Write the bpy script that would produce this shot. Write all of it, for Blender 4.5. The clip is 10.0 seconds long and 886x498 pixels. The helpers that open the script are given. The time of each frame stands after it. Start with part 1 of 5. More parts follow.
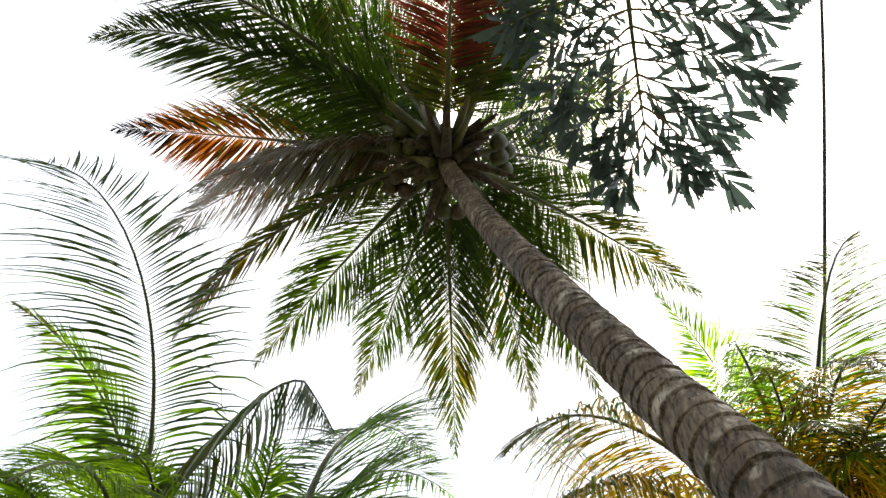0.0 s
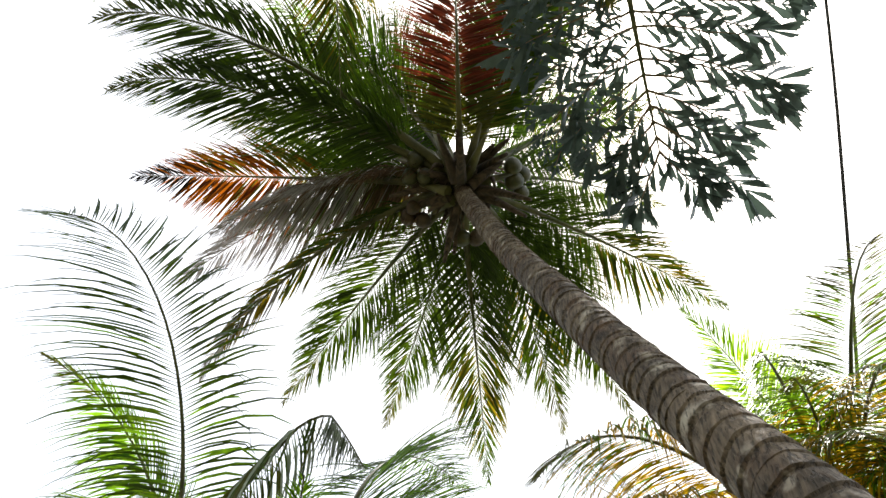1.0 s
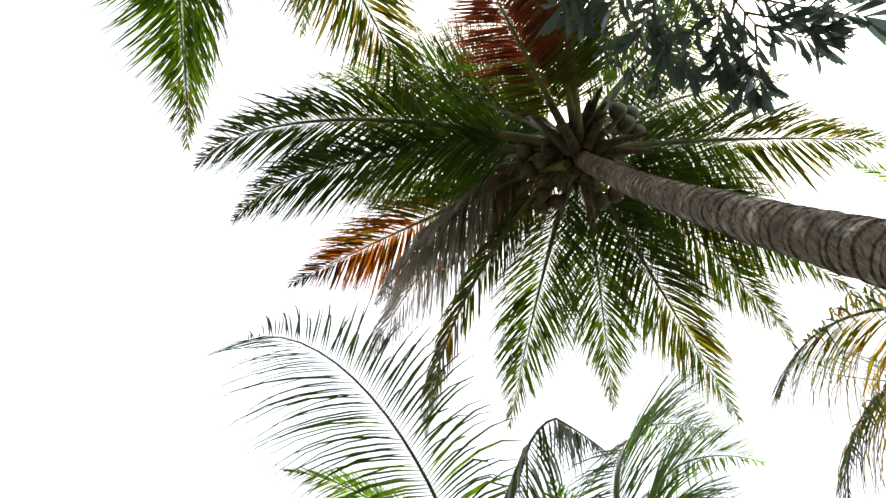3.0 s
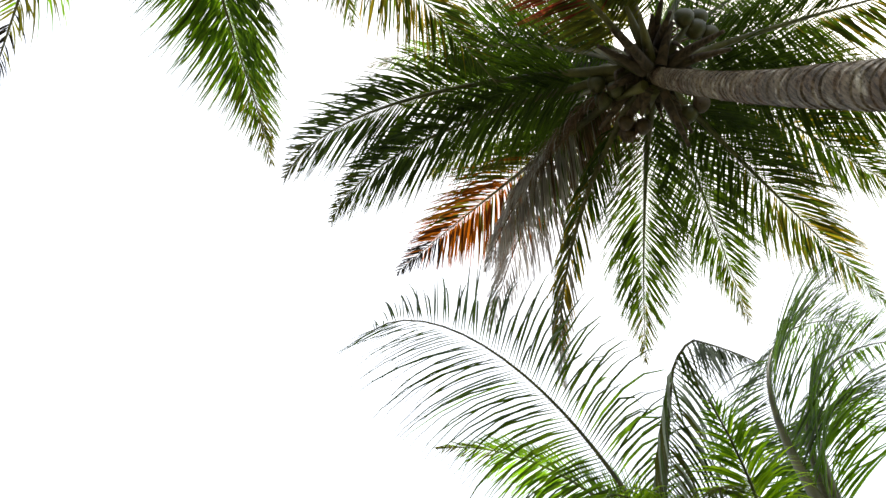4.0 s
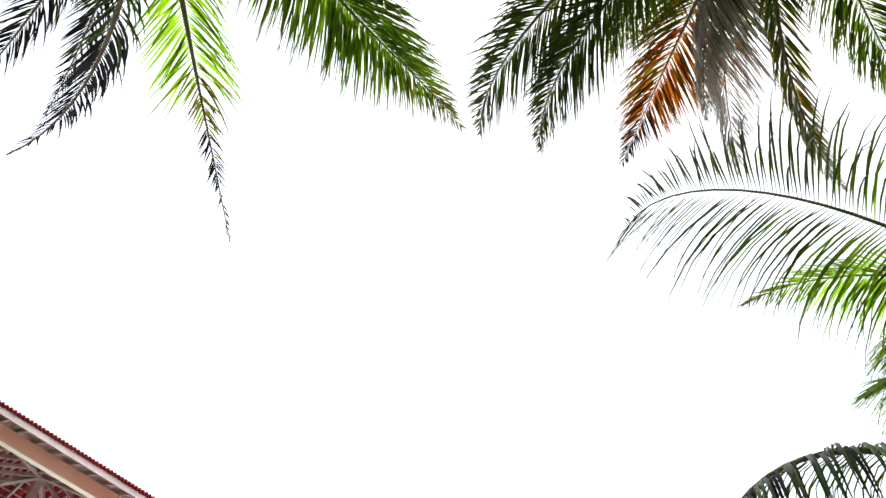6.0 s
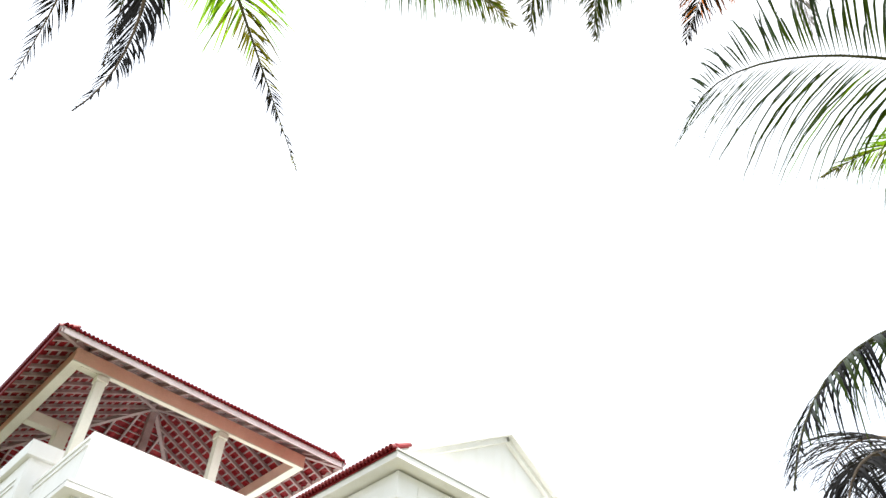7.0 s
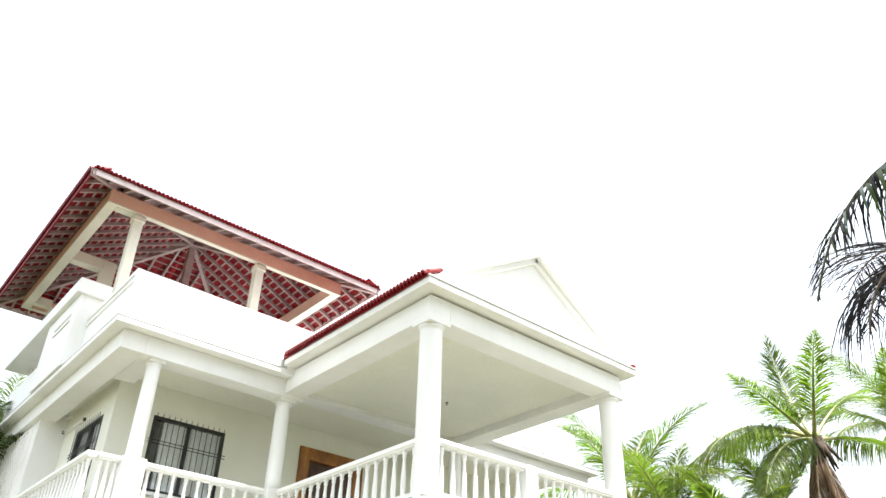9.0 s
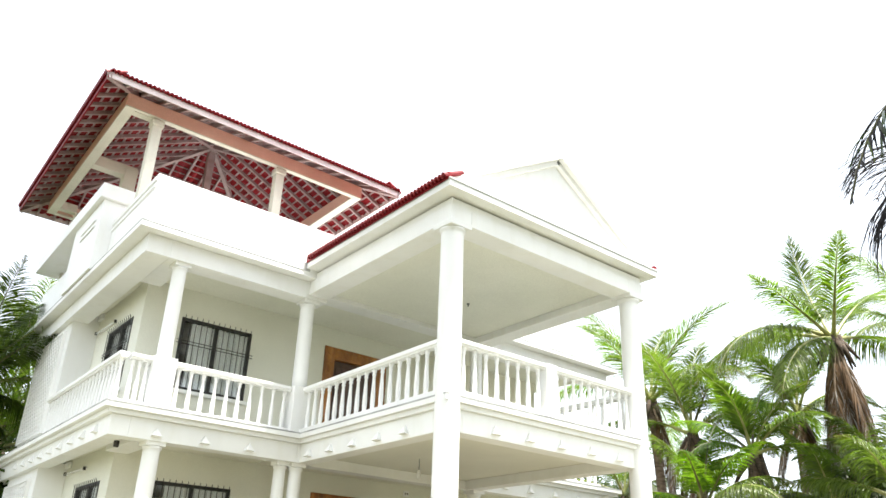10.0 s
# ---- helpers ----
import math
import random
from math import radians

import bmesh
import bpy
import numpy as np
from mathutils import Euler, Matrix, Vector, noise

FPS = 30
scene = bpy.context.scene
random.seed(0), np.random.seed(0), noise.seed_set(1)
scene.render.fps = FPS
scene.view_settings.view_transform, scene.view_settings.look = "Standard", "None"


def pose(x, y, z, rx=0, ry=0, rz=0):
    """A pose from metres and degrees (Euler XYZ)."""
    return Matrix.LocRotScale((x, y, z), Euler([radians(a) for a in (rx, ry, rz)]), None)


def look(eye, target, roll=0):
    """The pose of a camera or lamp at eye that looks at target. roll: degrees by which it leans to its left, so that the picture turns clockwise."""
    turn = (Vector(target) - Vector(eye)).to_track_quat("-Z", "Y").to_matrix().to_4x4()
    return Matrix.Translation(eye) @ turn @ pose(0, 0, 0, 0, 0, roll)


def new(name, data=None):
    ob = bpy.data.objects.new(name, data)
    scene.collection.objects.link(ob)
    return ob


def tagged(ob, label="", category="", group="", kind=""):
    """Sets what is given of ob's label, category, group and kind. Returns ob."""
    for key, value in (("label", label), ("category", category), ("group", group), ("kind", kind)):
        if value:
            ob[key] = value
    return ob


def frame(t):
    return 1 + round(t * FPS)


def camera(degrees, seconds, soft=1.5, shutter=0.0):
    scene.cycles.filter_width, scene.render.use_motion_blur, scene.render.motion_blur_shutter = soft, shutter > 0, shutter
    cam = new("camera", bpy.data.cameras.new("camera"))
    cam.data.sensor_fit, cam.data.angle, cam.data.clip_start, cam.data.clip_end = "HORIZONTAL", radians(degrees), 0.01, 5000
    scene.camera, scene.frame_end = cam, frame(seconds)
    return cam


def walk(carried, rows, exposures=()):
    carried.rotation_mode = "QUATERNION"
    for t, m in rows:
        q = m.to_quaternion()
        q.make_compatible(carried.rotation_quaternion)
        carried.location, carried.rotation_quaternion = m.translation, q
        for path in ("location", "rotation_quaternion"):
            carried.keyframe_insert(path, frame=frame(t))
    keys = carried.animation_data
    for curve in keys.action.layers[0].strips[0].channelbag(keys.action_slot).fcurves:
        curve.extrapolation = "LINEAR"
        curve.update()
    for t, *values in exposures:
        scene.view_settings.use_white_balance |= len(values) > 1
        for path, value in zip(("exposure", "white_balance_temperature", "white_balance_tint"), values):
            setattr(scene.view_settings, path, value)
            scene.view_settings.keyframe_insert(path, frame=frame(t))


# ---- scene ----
cam = camera(58.85, 10.0)
PATH = [
    (0.0, pose(-0.024, 0.044, 1.645, 152.99, -6.25, -131.46)),
    (0.5, pose(-0.026, 0.032, 1.644, 153.10, -6.07, -130.02)),
    (1.0, pose(-0.037, 0.021, 1.643, 154.64, -6.23, -127.76)),
    (1.5, pose(-0.046, 0.000, 1.634, 155.20, -5.83, -122.24)),
    (2.0, pose(-0.044, -0.024, 1.635, 154.40, -4.81, -114.80)),
    (2.5, pose(-0.039, -0.036, 1.646, 153.57, -4.90, -107.34)),
    (2.7, pose(-0.040, -0.040, 1.652, 153.08, -4.85, -104.34)),
    (3.8, pose(0.049, -0.013, 1.631, 149.88, -4.65, -88.07)),
    (4.0, pose(0.043, 0.002, 1.633, 148.90, -4.32, -84.80)),
    (4.5, pose(0.013, 0.033, 1.609, 147.20, -3.79, -75.74)),
    (5.0, pose(-0.046, 0.057, 1.550, 144.82, -3.13, -66.69)),
    (5.5, pose(-0.048, 0.046, 1.532, 142.89, -2.53, -59.32)),
    (6.0, pose(-0.038, -0.010, 1.539, 141.33, -2.51, -52.88)),
    (6.2, pose(-0.027, -0.037, 1.551, 139.91, -2.33, -50.09)),
    (7.3, pose(-0.033, -0.034, 1.546, 132.54, -1.40, -43.58)),
    (7.5, pose(-0.038, -0.018, 1.536, 131.50, -0.57, -42.81)),
    (8.0, pose(-0.034, -0.035, 1.563, 128.18, -0.84, -42.83)),
    (8.5, pose(-0.026, -0.029, 1.571, 124.70, -1.46, -42.50)),
    (9.0, pose(-0.012, -0.033, 1.566, 121.57, -1.53, -41.88)),
    (9.5, pose(0.021, -0.005, 1.588, 117.95, -1.78, -41.14)),
    (10.0, pose(0.000, 0.000, 1.600, 114.39, -1.88, -40.40)),
]
walk(cam, PATH, [(0.0, 1.3, 6500, 9), (6.0, 1.4, 6500, 9), (8.0, 1.62, 6500, 9), (10.0, 1.7, 6500, 9)])

# ---- sky and sun: a bright hazy noon sky, the sun high behind the crowns ----
SUN_AZ, SUN_EL = radians(-64.2), radians(78.5)
sun_dir = Vector((math.cos(SUN_AZ) * math.cos(SUN_EL), math.sin(SUN_AZ) * math.cos(SUN_EL), math.sin(SUN_EL)))
world = bpy.data.worlds.new("sky")
scene.world = world
world.use_nodes = True
wn = world.node_tree
sky = wn.nodes.new("ShaderNodeTexSky")
sky.sky_type, sky.sun_disc = "NISHITA", False
sky.sun_elevation, sky.sun_rotation = SUN_EL, radians(90) - SUN_AZ
sky.dust_density, sky.air_density = 4.0, 1.0
haze = wn.nodes.new("ShaderNodeMixRGB")
haze.inputs[0].default_value = 0.45
haze.inputs[2].default_value = (8.3, 8.4, 8.2, 1)
wn.links.new(sky.outputs[0], haze.inputs[1])
wn.links.new(haze.outputs[0], wn.nodes["Background"].inputs[0])
wn.nodes["Background"].inputs[1].default_value = 0.12
sun = new("sun", bpy.data.lights.new("sun", "SUN"))
sun.data.energy, sun.data.angle, sun.data.color = 4.0, radians(0.53), (1.0, 0.96, 0.9)
sun.matrix_world = look(sun_dir * 60, (0, 0, 0))


# ---- materials ----
def nodes_of(name):
    m = bpy.data.materials.new(name)
    m.use_nodes = True
    return m, m.node_tree, m.node_tree.nodes["Principled BSDF"]


def link(nt, a, b):
    nt.links.new(a, b)


def noise_ramp(nt, scale, lo, hi, stops=(0.35, 0.65), detail=4.0, stretch=None, coord="Object"):
    tc = nt.nodes.new("ShaderNodeTexCoord")
    nz = nt.nodes.new("ShaderNodeTexNoise")
    nz.inputs["Scale"].default_value, nz.inputs["Detail"].default_value = scale, detail
    src = tc.outputs[coord]
    if stretch:
        mp = nt.nodes.new("ShaderNodeMapping")
        mp.inputs["Scale"].default_value = stretch
        link(nt, src, mp.inputs[0])
        src = mp.outputs[0]
    link(nt, src, nz.inputs["Vector"])
    rp = nt.nodes.new("ShaderNodeValToRGB")
    rp.color_ramp.elements[0].position, rp.color_ramp.elements[1].position = stops
    rp.color_ramp.elements[0].color, rp.color_ramp.elements[1].color = (*lo, 1), (*hi, 1)
    link(nt, nz.outputs[0], rp.inputs[0])
    return rp.outputs[0], nz.outputs[0]


def mix(nt, fac, a, b, mode="MIX"):
    n = nt.nodes.new("ShaderNodeMixRGB")
    n.blend_type = mode
    if isinstance(fac, float):
        n.inputs[0].default_value = fac
    else:
        link(nt, fac, n.inputs[0])
    for i, v in ((1, a), (2, b)):
        if isinstance(v, tuple):
            n.inputs[i].default_value = (*v, 1)
        else:
            link(nt, v, n.inputs[i])
    return n.outputs[0]


def bump(nt, bs, height, strength, dist=0.01):
    b = nt.nodes.new("ShaderNodeBump")
    b.inputs["Strength"].default_value, b.inputs["Distance"].default_value = strength, dist
    link(nt, height, b.inputs["Height"])
    link(nt, b.outputs[0], bs.inputs["Normal"])


def plain(name, lo, hi, rough=0.7, scale=3.0, fine=60.0, bumps=0.15, metal=0.0, stretch=None):
    """A surface with two scales of tone between lo and hi and a fine relief."""
    m, nt, bs = nodes_of(name)
    big, _ = noise_ramp(nt, scale, lo, hi, stretch=stretch)
    small, h = noise_ramp(nt, fine, (0.82, 0.82, 0.82), (1.0, 1.0, 1.0))
    link(nt, mix(nt, 1.0, big, small, "MULTIPLY"), bs.inputs["Base Color"])
    bs.inputs["Roughness"].default_value, bs.inputs["Metallic"].default_value = rough, metal
    bump(nt, bs, h, bumps)
    return m


def leaf(name, dark, bright, through_col, amount=0.45, rough=0.42):
    """A palm leaflet: glossy above, and light comes through it. Tone varies leaflet by leaflet and along the blade."""
    m, nt, bs = nodes_of(name)
    geo = nt.nodes.new("ShaderNodeNewGeometry")
    info = nt.nodes.new("ShaderNodeObjectInfo")
    add = nt.nodes.new("ShaderNodeMath")
    add.operation = "ADD"
    link(nt, geo.outputs["Random Per Island"], add.inputs[0])
    link(nt, info.outputs["Random"], add.inputs[1])
    fr = nt.nodes.new("ShaderNodeMath")
    fr.operation = "FRACT"
    link(nt, add.outputs[0], fr.inputs[0])
    patch, h = noise_ramp(nt, 2.2, (0.62, 0.62, 0.62), (1.15, 1.15, 1.15))
    base = mix(nt, fr.outputs[0], dark, bright)
    base = mix(nt, 1.0, base, patch, "MULTIPLY")
    link(nt, base, bs.inputs["Base Color"])
    bs.inputs["Roughness"].default_value = rough
    bs.inputs["Specular IOR Level"].default_value = 0.25
    tr = nt.nodes.new("ShaderNodeBsdfTranslucent")
    tcol = mix(nt, fr.outputs[0], tuple(c * 0.6 for c in through_col), through_col)
    link(nt, mix(nt, 1.0, tcol, patch, "MULTIPLY"), tr.inputs["Color"])
    ms = nt.nodes.new("ShaderNodeMixShader")
    ms.inputs[0].default_value = amount
    link(nt, bs.outputs[0], ms.inputs[1])
    link(nt, tr.outputs[0], ms.inputs[2])
    link(nt, ms.outputs[0], nt.nodes["Material Output"].inputs[0])
    return m


GREEN = leaf("palm_leaf_green", (0.019, 0.036, 0.006), (0.058, 0.090, 0.014), (0.112, 0.195, 0.006), 0.34)
GOLD = leaf("palm_leaf_gold", (0.11, 0.085, 0.012), (0.19, 0.13, 0.016), (0.42, 0.30, 0.012), 0.42)
OLIVE = leaf("palm_leaf_olive", (0.045, 0.055, 0.012), (0.09, 0.10, 0.022), (0.21, 0.20, 0.012), 0.34)
LIGHT = leaf("palm_leaf_light", (0.035, 0.085, 0.008), (0.085, 0.16, 0.018), (0.24, 0.46, 0.012), 0.5)
# Brighter copy of LIGHT: sun coming through the leaflets is put into its colour.
LIT_GREEN = leaf("palm_leaf_lit_green", (0.05, 0.11, 0.01), (0.12, 0.20, 0.02), (0.55, 0.85, 0.02), 0.7)
YELLOW = leaf("palm_leaf_yellow", (0.22, 0.17, 0.012), (0.42, 0.27, 0.015), (0.85, 0.52, 0.015), 0.62)
RUST = leaf("palm_leaf_rust", (0.06, 0.02, 0.005), (0.16, 0.055, 0.008), (0.36, 0.095, 0.004), 0.5)
RED = leaf("palm_leaf_red", (0.07, 0.022, 0.012), (0.14, 0.035, 0.016), (0.30, 0.05, 0.02), 0.5)
DEAD = leaf("palm_leaf_dead", (0.26, 0.235, 0.215), (0.66, 0.62, 0.59), (0.34, 0.31, 0.28), 0.28, 0.8)
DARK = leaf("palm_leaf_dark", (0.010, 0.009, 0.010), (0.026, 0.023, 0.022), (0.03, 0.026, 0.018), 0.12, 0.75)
# The next two leaves carry a painted sheen: grey and silver in the base colour.
SHEEN_GREEN = leaf("palm_leaf_sheen_green", (0.045, 0.075, 0.048), (0.11, 0.155, 0.105), (0.11, 0.20, 0.05), 0.28, 0.3)
SHEEN_PALE = leaf("palm_leaf_sheen_pale", (0.16, 0.19, 0.13), (0.50, 0.54, 0.44), (0.44, 0.50, 0.34), 0.45, 0.3)
FISHTAIL = leaf("fishtail_leaf", (0.05, 0.075, 0.072), (0.11, 0.145, 0.14), (0.09, 0.13, 0.10), 0.25, 0.22)
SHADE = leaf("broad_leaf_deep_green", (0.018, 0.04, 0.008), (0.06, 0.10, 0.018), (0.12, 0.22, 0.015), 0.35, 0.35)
BROWN = leaf("palm_leaf_brown", (0.10, 0.06, 0.03), (0.22, 0.14, 0.08), (0.16, 0.09, 0.04), 0.25, 0.8)
FAR = leaf("palm_leaf_distant", (0.06, 0.10, 0.018), (0.19, 0.24, 0.065), (0.22, 0.37, 0.03), 0.44, 0.25)
RACHIS = plain("leaf_stalk", (0.05, 0.05, 0.016), (0.13, 0.12, 0.036), 0.5, 4, 80)
RACHIS_PALE = plain("pale_leaf_stalk", (0.20, 0.22, 0.06), (0.34, 0.33, 0.12), 0.45, 4, 80)
RACHIS_DRY = plain("dry_leaf_stalk", (0.12, 0.08, 0.05), (0.24, 0.17, 0.11), 0.8, 4, 80)
FIBRE = plain("leaf_base_fibre", (0.03, 0.021, 0.013), (0.10, 0.068, 0.042), 0.9, 8, 90, 0.6, stretch=(1, 1, 6))
NUT = plain("coconut_husk", (0.03, 0.036, 0.008), (0.075, 0.068, 0.018), 0.5, 9, 60)
NUT_BROWN = plain("coconut_husk_brown", (0.04, 0.025, 0.012), (0.09, 0.055, 0.025), 0.6, 9, 60)


def bark():
    m, nt, bs = nodes_of("palm_bark")
    big, _ = noise_ramp(nt, 2.5, (0.090, 0.068, 0.047), (0.23, 0.178, 0.122), detail=6)
    streak, h = noise_ramp(nt, 22, (0.42, 0.40, 0.38), (1.15, 1.12, 1.08), stretch=(2.5, 2.5, 0.45), detail=8)
    lich, _ = noise_ramp(nt, 9, (0, 0, 0), (1, 1, 1), stops=(0.57, 0.74), detail=9)
    crack, h2 = noise_ramp(nt, 45, (0.45, 0.45, 0.45), (1, 1, 1), stops=(0.36, 0.46), stretch=(1.6, 1.6, 0.35), detail=5)
    c = mix(nt, 1.0, big, streak, "MULTIPLY")
    brown, _ = noise_ramp(nt, 4.5, (0, 0, 0), (1, 1, 1), stops=(0.48, 0.62), detail=5)
    c = mix(nt, brown, c, mix(nt, 1.0, (0.115, 0.074, 0.046), streak, "MULTIPLY"))
    c = mix(nt, lich, c, (0.42, 0.37, 0.29))
    c = mix(nt, 1.0, c, crack, "MULTIPLY")
    link(nt, c, bs.inputs["Base Color"])
    bs.inputs["Roughness"].default_value = 0.85
    add = nt.nodes.new("ShaderNodeMath")
    add.operation = "ADD"
    link(nt, h, add.inputs[0])
    link(nt, crack, add.inputs[1])
    bump(nt, bs, add.outputs[0], 0.8, 0.012)
    return m


BARK = bark()
BARK_BROWN = plain("palm_bark_brown", (0.10, 0.07, 0.045), (0.22, 0.16, 0.11), 0.9, 5, 40, 0.6, stretch=(1, 1, 3))


def limewash():
    m, nt, bs = nodes_of("white_wall_paint")
    big, _ = noise_ramp(nt, 0.9, (0.80, 0.80, 0.78), (0.86, 0.86, 0.84), detail=5)
    stain, _ = noise_ramp(nt, 1.6, (0.96, 0.955, 0.93), (1, 1, 1), stops=(0.25, 0.5), stretch=(3, 3, 0.6), detail=6)
    _, h = noise_ramp(nt, 90, (0, 0, 0), (1, 1, 1))
    link(nt, mix(nt, 1.0, big, stain, "MULTIPLY"), bs.inputs["Base Color"])
    bs.inputs["Roughness"].default_value = 0.6
    bump(nt, bs, h, 0.12, 0.004)
    return m


WHITE = limewash()
CEILING = plain("off_white_emulsion_paint", (0.79, 0.785, 0.68), (0.85, 0.845, 0.74), 0.75, 0.8, 80, 0.1)
PAVING = plain("porch_floor_stone", (0.16, 0.13, 0.10), (0.27, 0.22, 0.17), 0.4, 2.0, 50, 0.1)
STRIP_GREY = plain("ledge_strip_grey", (0.30, 0.30, 0.29), (0.52, 0.52, 0.50), 0.9, 2.5, 40, 0.4)
CREAM = plain("cream_wall_paint", (0.66, 0.64, 0.54), (0.74, 0.72, 0.62), 0.7, 1.2, 90)
PEACH = plain("peach_beam_paint", (0.80, 0.50, 0.39), (0.87, 0.57, 0.46), 0.6, 1.5, 70)
BATTEN = plain("mauve_roof_batten", (0.27, 0.19, 0.185), (0.38, 0.29, 0.28), 0.6, 3, 60)
FASCIA = plain("pink_white_fascia_paint", (0.66, 0.56, 0.56), (0.78, 0.69, 0.69), 0.5, 3, 60)
TILE = plain("red_roof_tile", (0.15, 0.003, 0.006), (0.26, 0.006, 0.010), 0.5, 5, 50, 0.2)
TILE.node_tree.nodes["Principled BSDF"].inputs["Specular IOR Level"].default_value = 0.25
TEAK = plain("carved_teak", (0.20, 0.075, 0.015), (0.42, 0.17, 0.035), 0.4, 6, 40, 0.5, stretch=(1, 1, 0.2))
TEAK_DARK = plain("dark_teak", (0.045, 0.018, 0.008), (0.09, 0.035, 0.015), 0.35, 6, 40, 0.3, stretch=(1, 1, 0.2))
IRON = plain("black_window_frame", (0.012, 0.011, 0.010), (0.03, 0.027, 0.024), 0.4, 8, 80)
CURTAIN = plain("pale_curtain", (0.80, 0.80, 0.79), (0.88, 0.88, 0.87), 0.9, 3, 50, 0.3, stretch=(6, 6, 0.3))
CABLE = plain("black_cable", (0.02, 0.02, 0.02), (0.04, 0.038, 0.035), 0.6, 8, 80)


def garden_ground():
    """Dark leafy soil under the palms; round the house an unseen pale yard, added to bounce light."""
    m, nt, bs = nodes_of("garden_ground")
    soil, h = noise_ramp(nt, 0.8, (0.035, 0.04, 0.016), (0.075, 0.07, 0.035), detail=8)
    bounce_sand, _ = noise_ramp(nt, 1.5, (0.15, 0.148, 0.105), (0.22, 0.215, 0.155), detail=8)
    tc = nt.nodes.new("ShaderNodeTexCoord")
    d = nt.nodes.new("ShaderNodeVectorMath")
    d.operation = "DISTANCE"
    d.inputs[1].default_value = (10.0, 12.0, 0.0)
    link(nt, tc.outputs["Object"], d.inputs[0])
    ad = nt.nodes.new("ShaderNodeMath")
    ad.operation = "MULTIPLY_ADD"
    ad.inputs[1].default_value, ad.inputs[2].default_value = 3.0, -1.5
    link(nt, h, ad.inputs[0])
    su = nt.nodes.new("ShaderNodeMath")
    su.operation = "ADD"
    link(nt, d.outputs["Value"], su.inputs[0])
    link(nt, ad.outputs[0], su.inputs[1])
    mr = nt.nodes.new("ShaderNodeMapRange")
    mr.inputs["From Min"].default_value, mr.inputs["From Max"].default_value = 10.5, 12.0
    link(nt, su.outputs[0], mr.inputs["Value"])
    link(nt, mix(nt, mr.outputs[0], bounce_sand, soil), bs.inputs["Base Color"])
    bs.inputs["Roughness"].default_value = 0.95
    bump(nt, bs, h, 0.6, 0.03)
    return m


SOIL = garden_ground()
BULB = plain("white_glass", (0.8, 0.8, 0.78), (0.86, 0.86, 0.84), 0.2, 5, 50, 0.0)


def pane_glass():
    """Clear glass: mostly see-through, with a sharp reflection that grows at grazing angles."""
    m, nt, bs = nodes_of("window_glass")
    tr = nt.nodes.new("ShaderNodeBsdfTransparent")
    tr.inputs[0].default_value = (0.95, 0.965, 0.96, 1)
    gl = nt.nodes.new("ShaderNodeBsdfGlossy")
    gl.inputs["Roughness"].default_value = 0.02
    lw = nt.nodes.new("ShaderNodeLayerWeight")
    lw.inputs[0].default_value = 0.5
    pw = nt.nodes.new("ShaderNodeMath")
    pw.operation = "POWER"
    pw.inputs[1].default_value = 5.0
    link(nt, lw.outputs["Facing"], pw.inputs[0])
    ad = nt.nodes.new("ShaderNodeMath")
    ad.operation = "MULTIPLY_ADD"
    ad.inputs[1].default_value, ad.inputs[2].default_value = 0.94, 0.06
    link(nt, pw.outputs[0], ad.inputs[0])
    ms = nt.nodes.new("ShaderNodeMixShader")
    link(nt, ad.outputs[0], ms.inputs[0])
    link(nt, tr.outputs[0], ms.inputs[1])
    link(nt, gl.outputs[0], ms.inputs[2])
    link(nt, ms.outputs[0], nt.nodes["Material Output"].inputs[0])
    return m


GLASS = pane_glass()


# ---- mesh helpers ----
def mesh_of(name, verts, faces, mats, which=None, smooth=False):
    me = bpy.data.meshes.new(name)
    me.from_pydata([tuple(v) for v in verts], [], faces)
    for m in mats:
        me.materials.append(m)
    if which is not None:
        me.polygons.foreach_set("material_index", which)
    if smooth:
        me.polygons.foreach_set("use_smooth", [True] * len(me.polygons))
    me.update()
    return me


def part(name, bm, material, parent, label=""):
    """Links a bmesh as one mesh object under a thing or a part."""
    me = bpy.data.meshes.new(name)
    bmesh.ops.recalc_face_normals(bm, faces=bm.faces)
    bm.to_mesh(me)
    bm.free()
    me.materials.append(material)
    ob = new(name, me)
    ob.parent = parent
    if label:
        ob["label"] = label
    return ob


def part_mesh(name, me, parent, label=""):
    ob = new(name, me)
    ob.parent = parent
    if label:
        ob["label"] = label
    return ob


def thing(name, label, category, group="", at=(0, 0, 0), kind=""):
    e = new(name)
    e.location = at
    return tagged(e, label, category, group, kind)


def bm_box(bm, x0, x1, y0, y1, z0, z1, bevel=0.0):
    vs = [bm.verts.new((x, y, z)) for x in (x0, x1) for y in (y0, y1) for z in (z0, z1)]
    fs = [bm.faces.new([vs[i] for i in f]) for f in ((0, 1, 3, 2), (4, 6, 7, 5), (0, 4, 5, 1), (2, 3, 7, 6), (0, 2, 6, 4), (1, 5, 7, 3))]
    if bevel:
        es = list({e for f in fs for e in f.edges})
        bmesh.ops.bevel(bm, geom=es, offset=bevel, segments=2, affect="EDGES", profile=0.6)
    return bm


def bm_lathe(bm, profile, seg=20, at=(0, 0)):
    """A turned body from (radius, height) pairs."""
    rings = []
    for r, z in profile:
        rings.append([bm.verts.new((at[0] + r * math.cos(2 * math.pi * i / seg), at[1] + r * math.sin(2 * math.pi * i / seg), z)) for i in range(seg)])
    for a, b in zip(rings, rings[1:]):
        for i in range(seg):
            f = bm.faces.new((a[i], a[(i + 1) % seg], b[(i + 1) % seg], b[i]))
            f.smooth = True
    bm.faces.new(rings[0][::-1])
    bm.faces.new(rings[-1])
    return bm


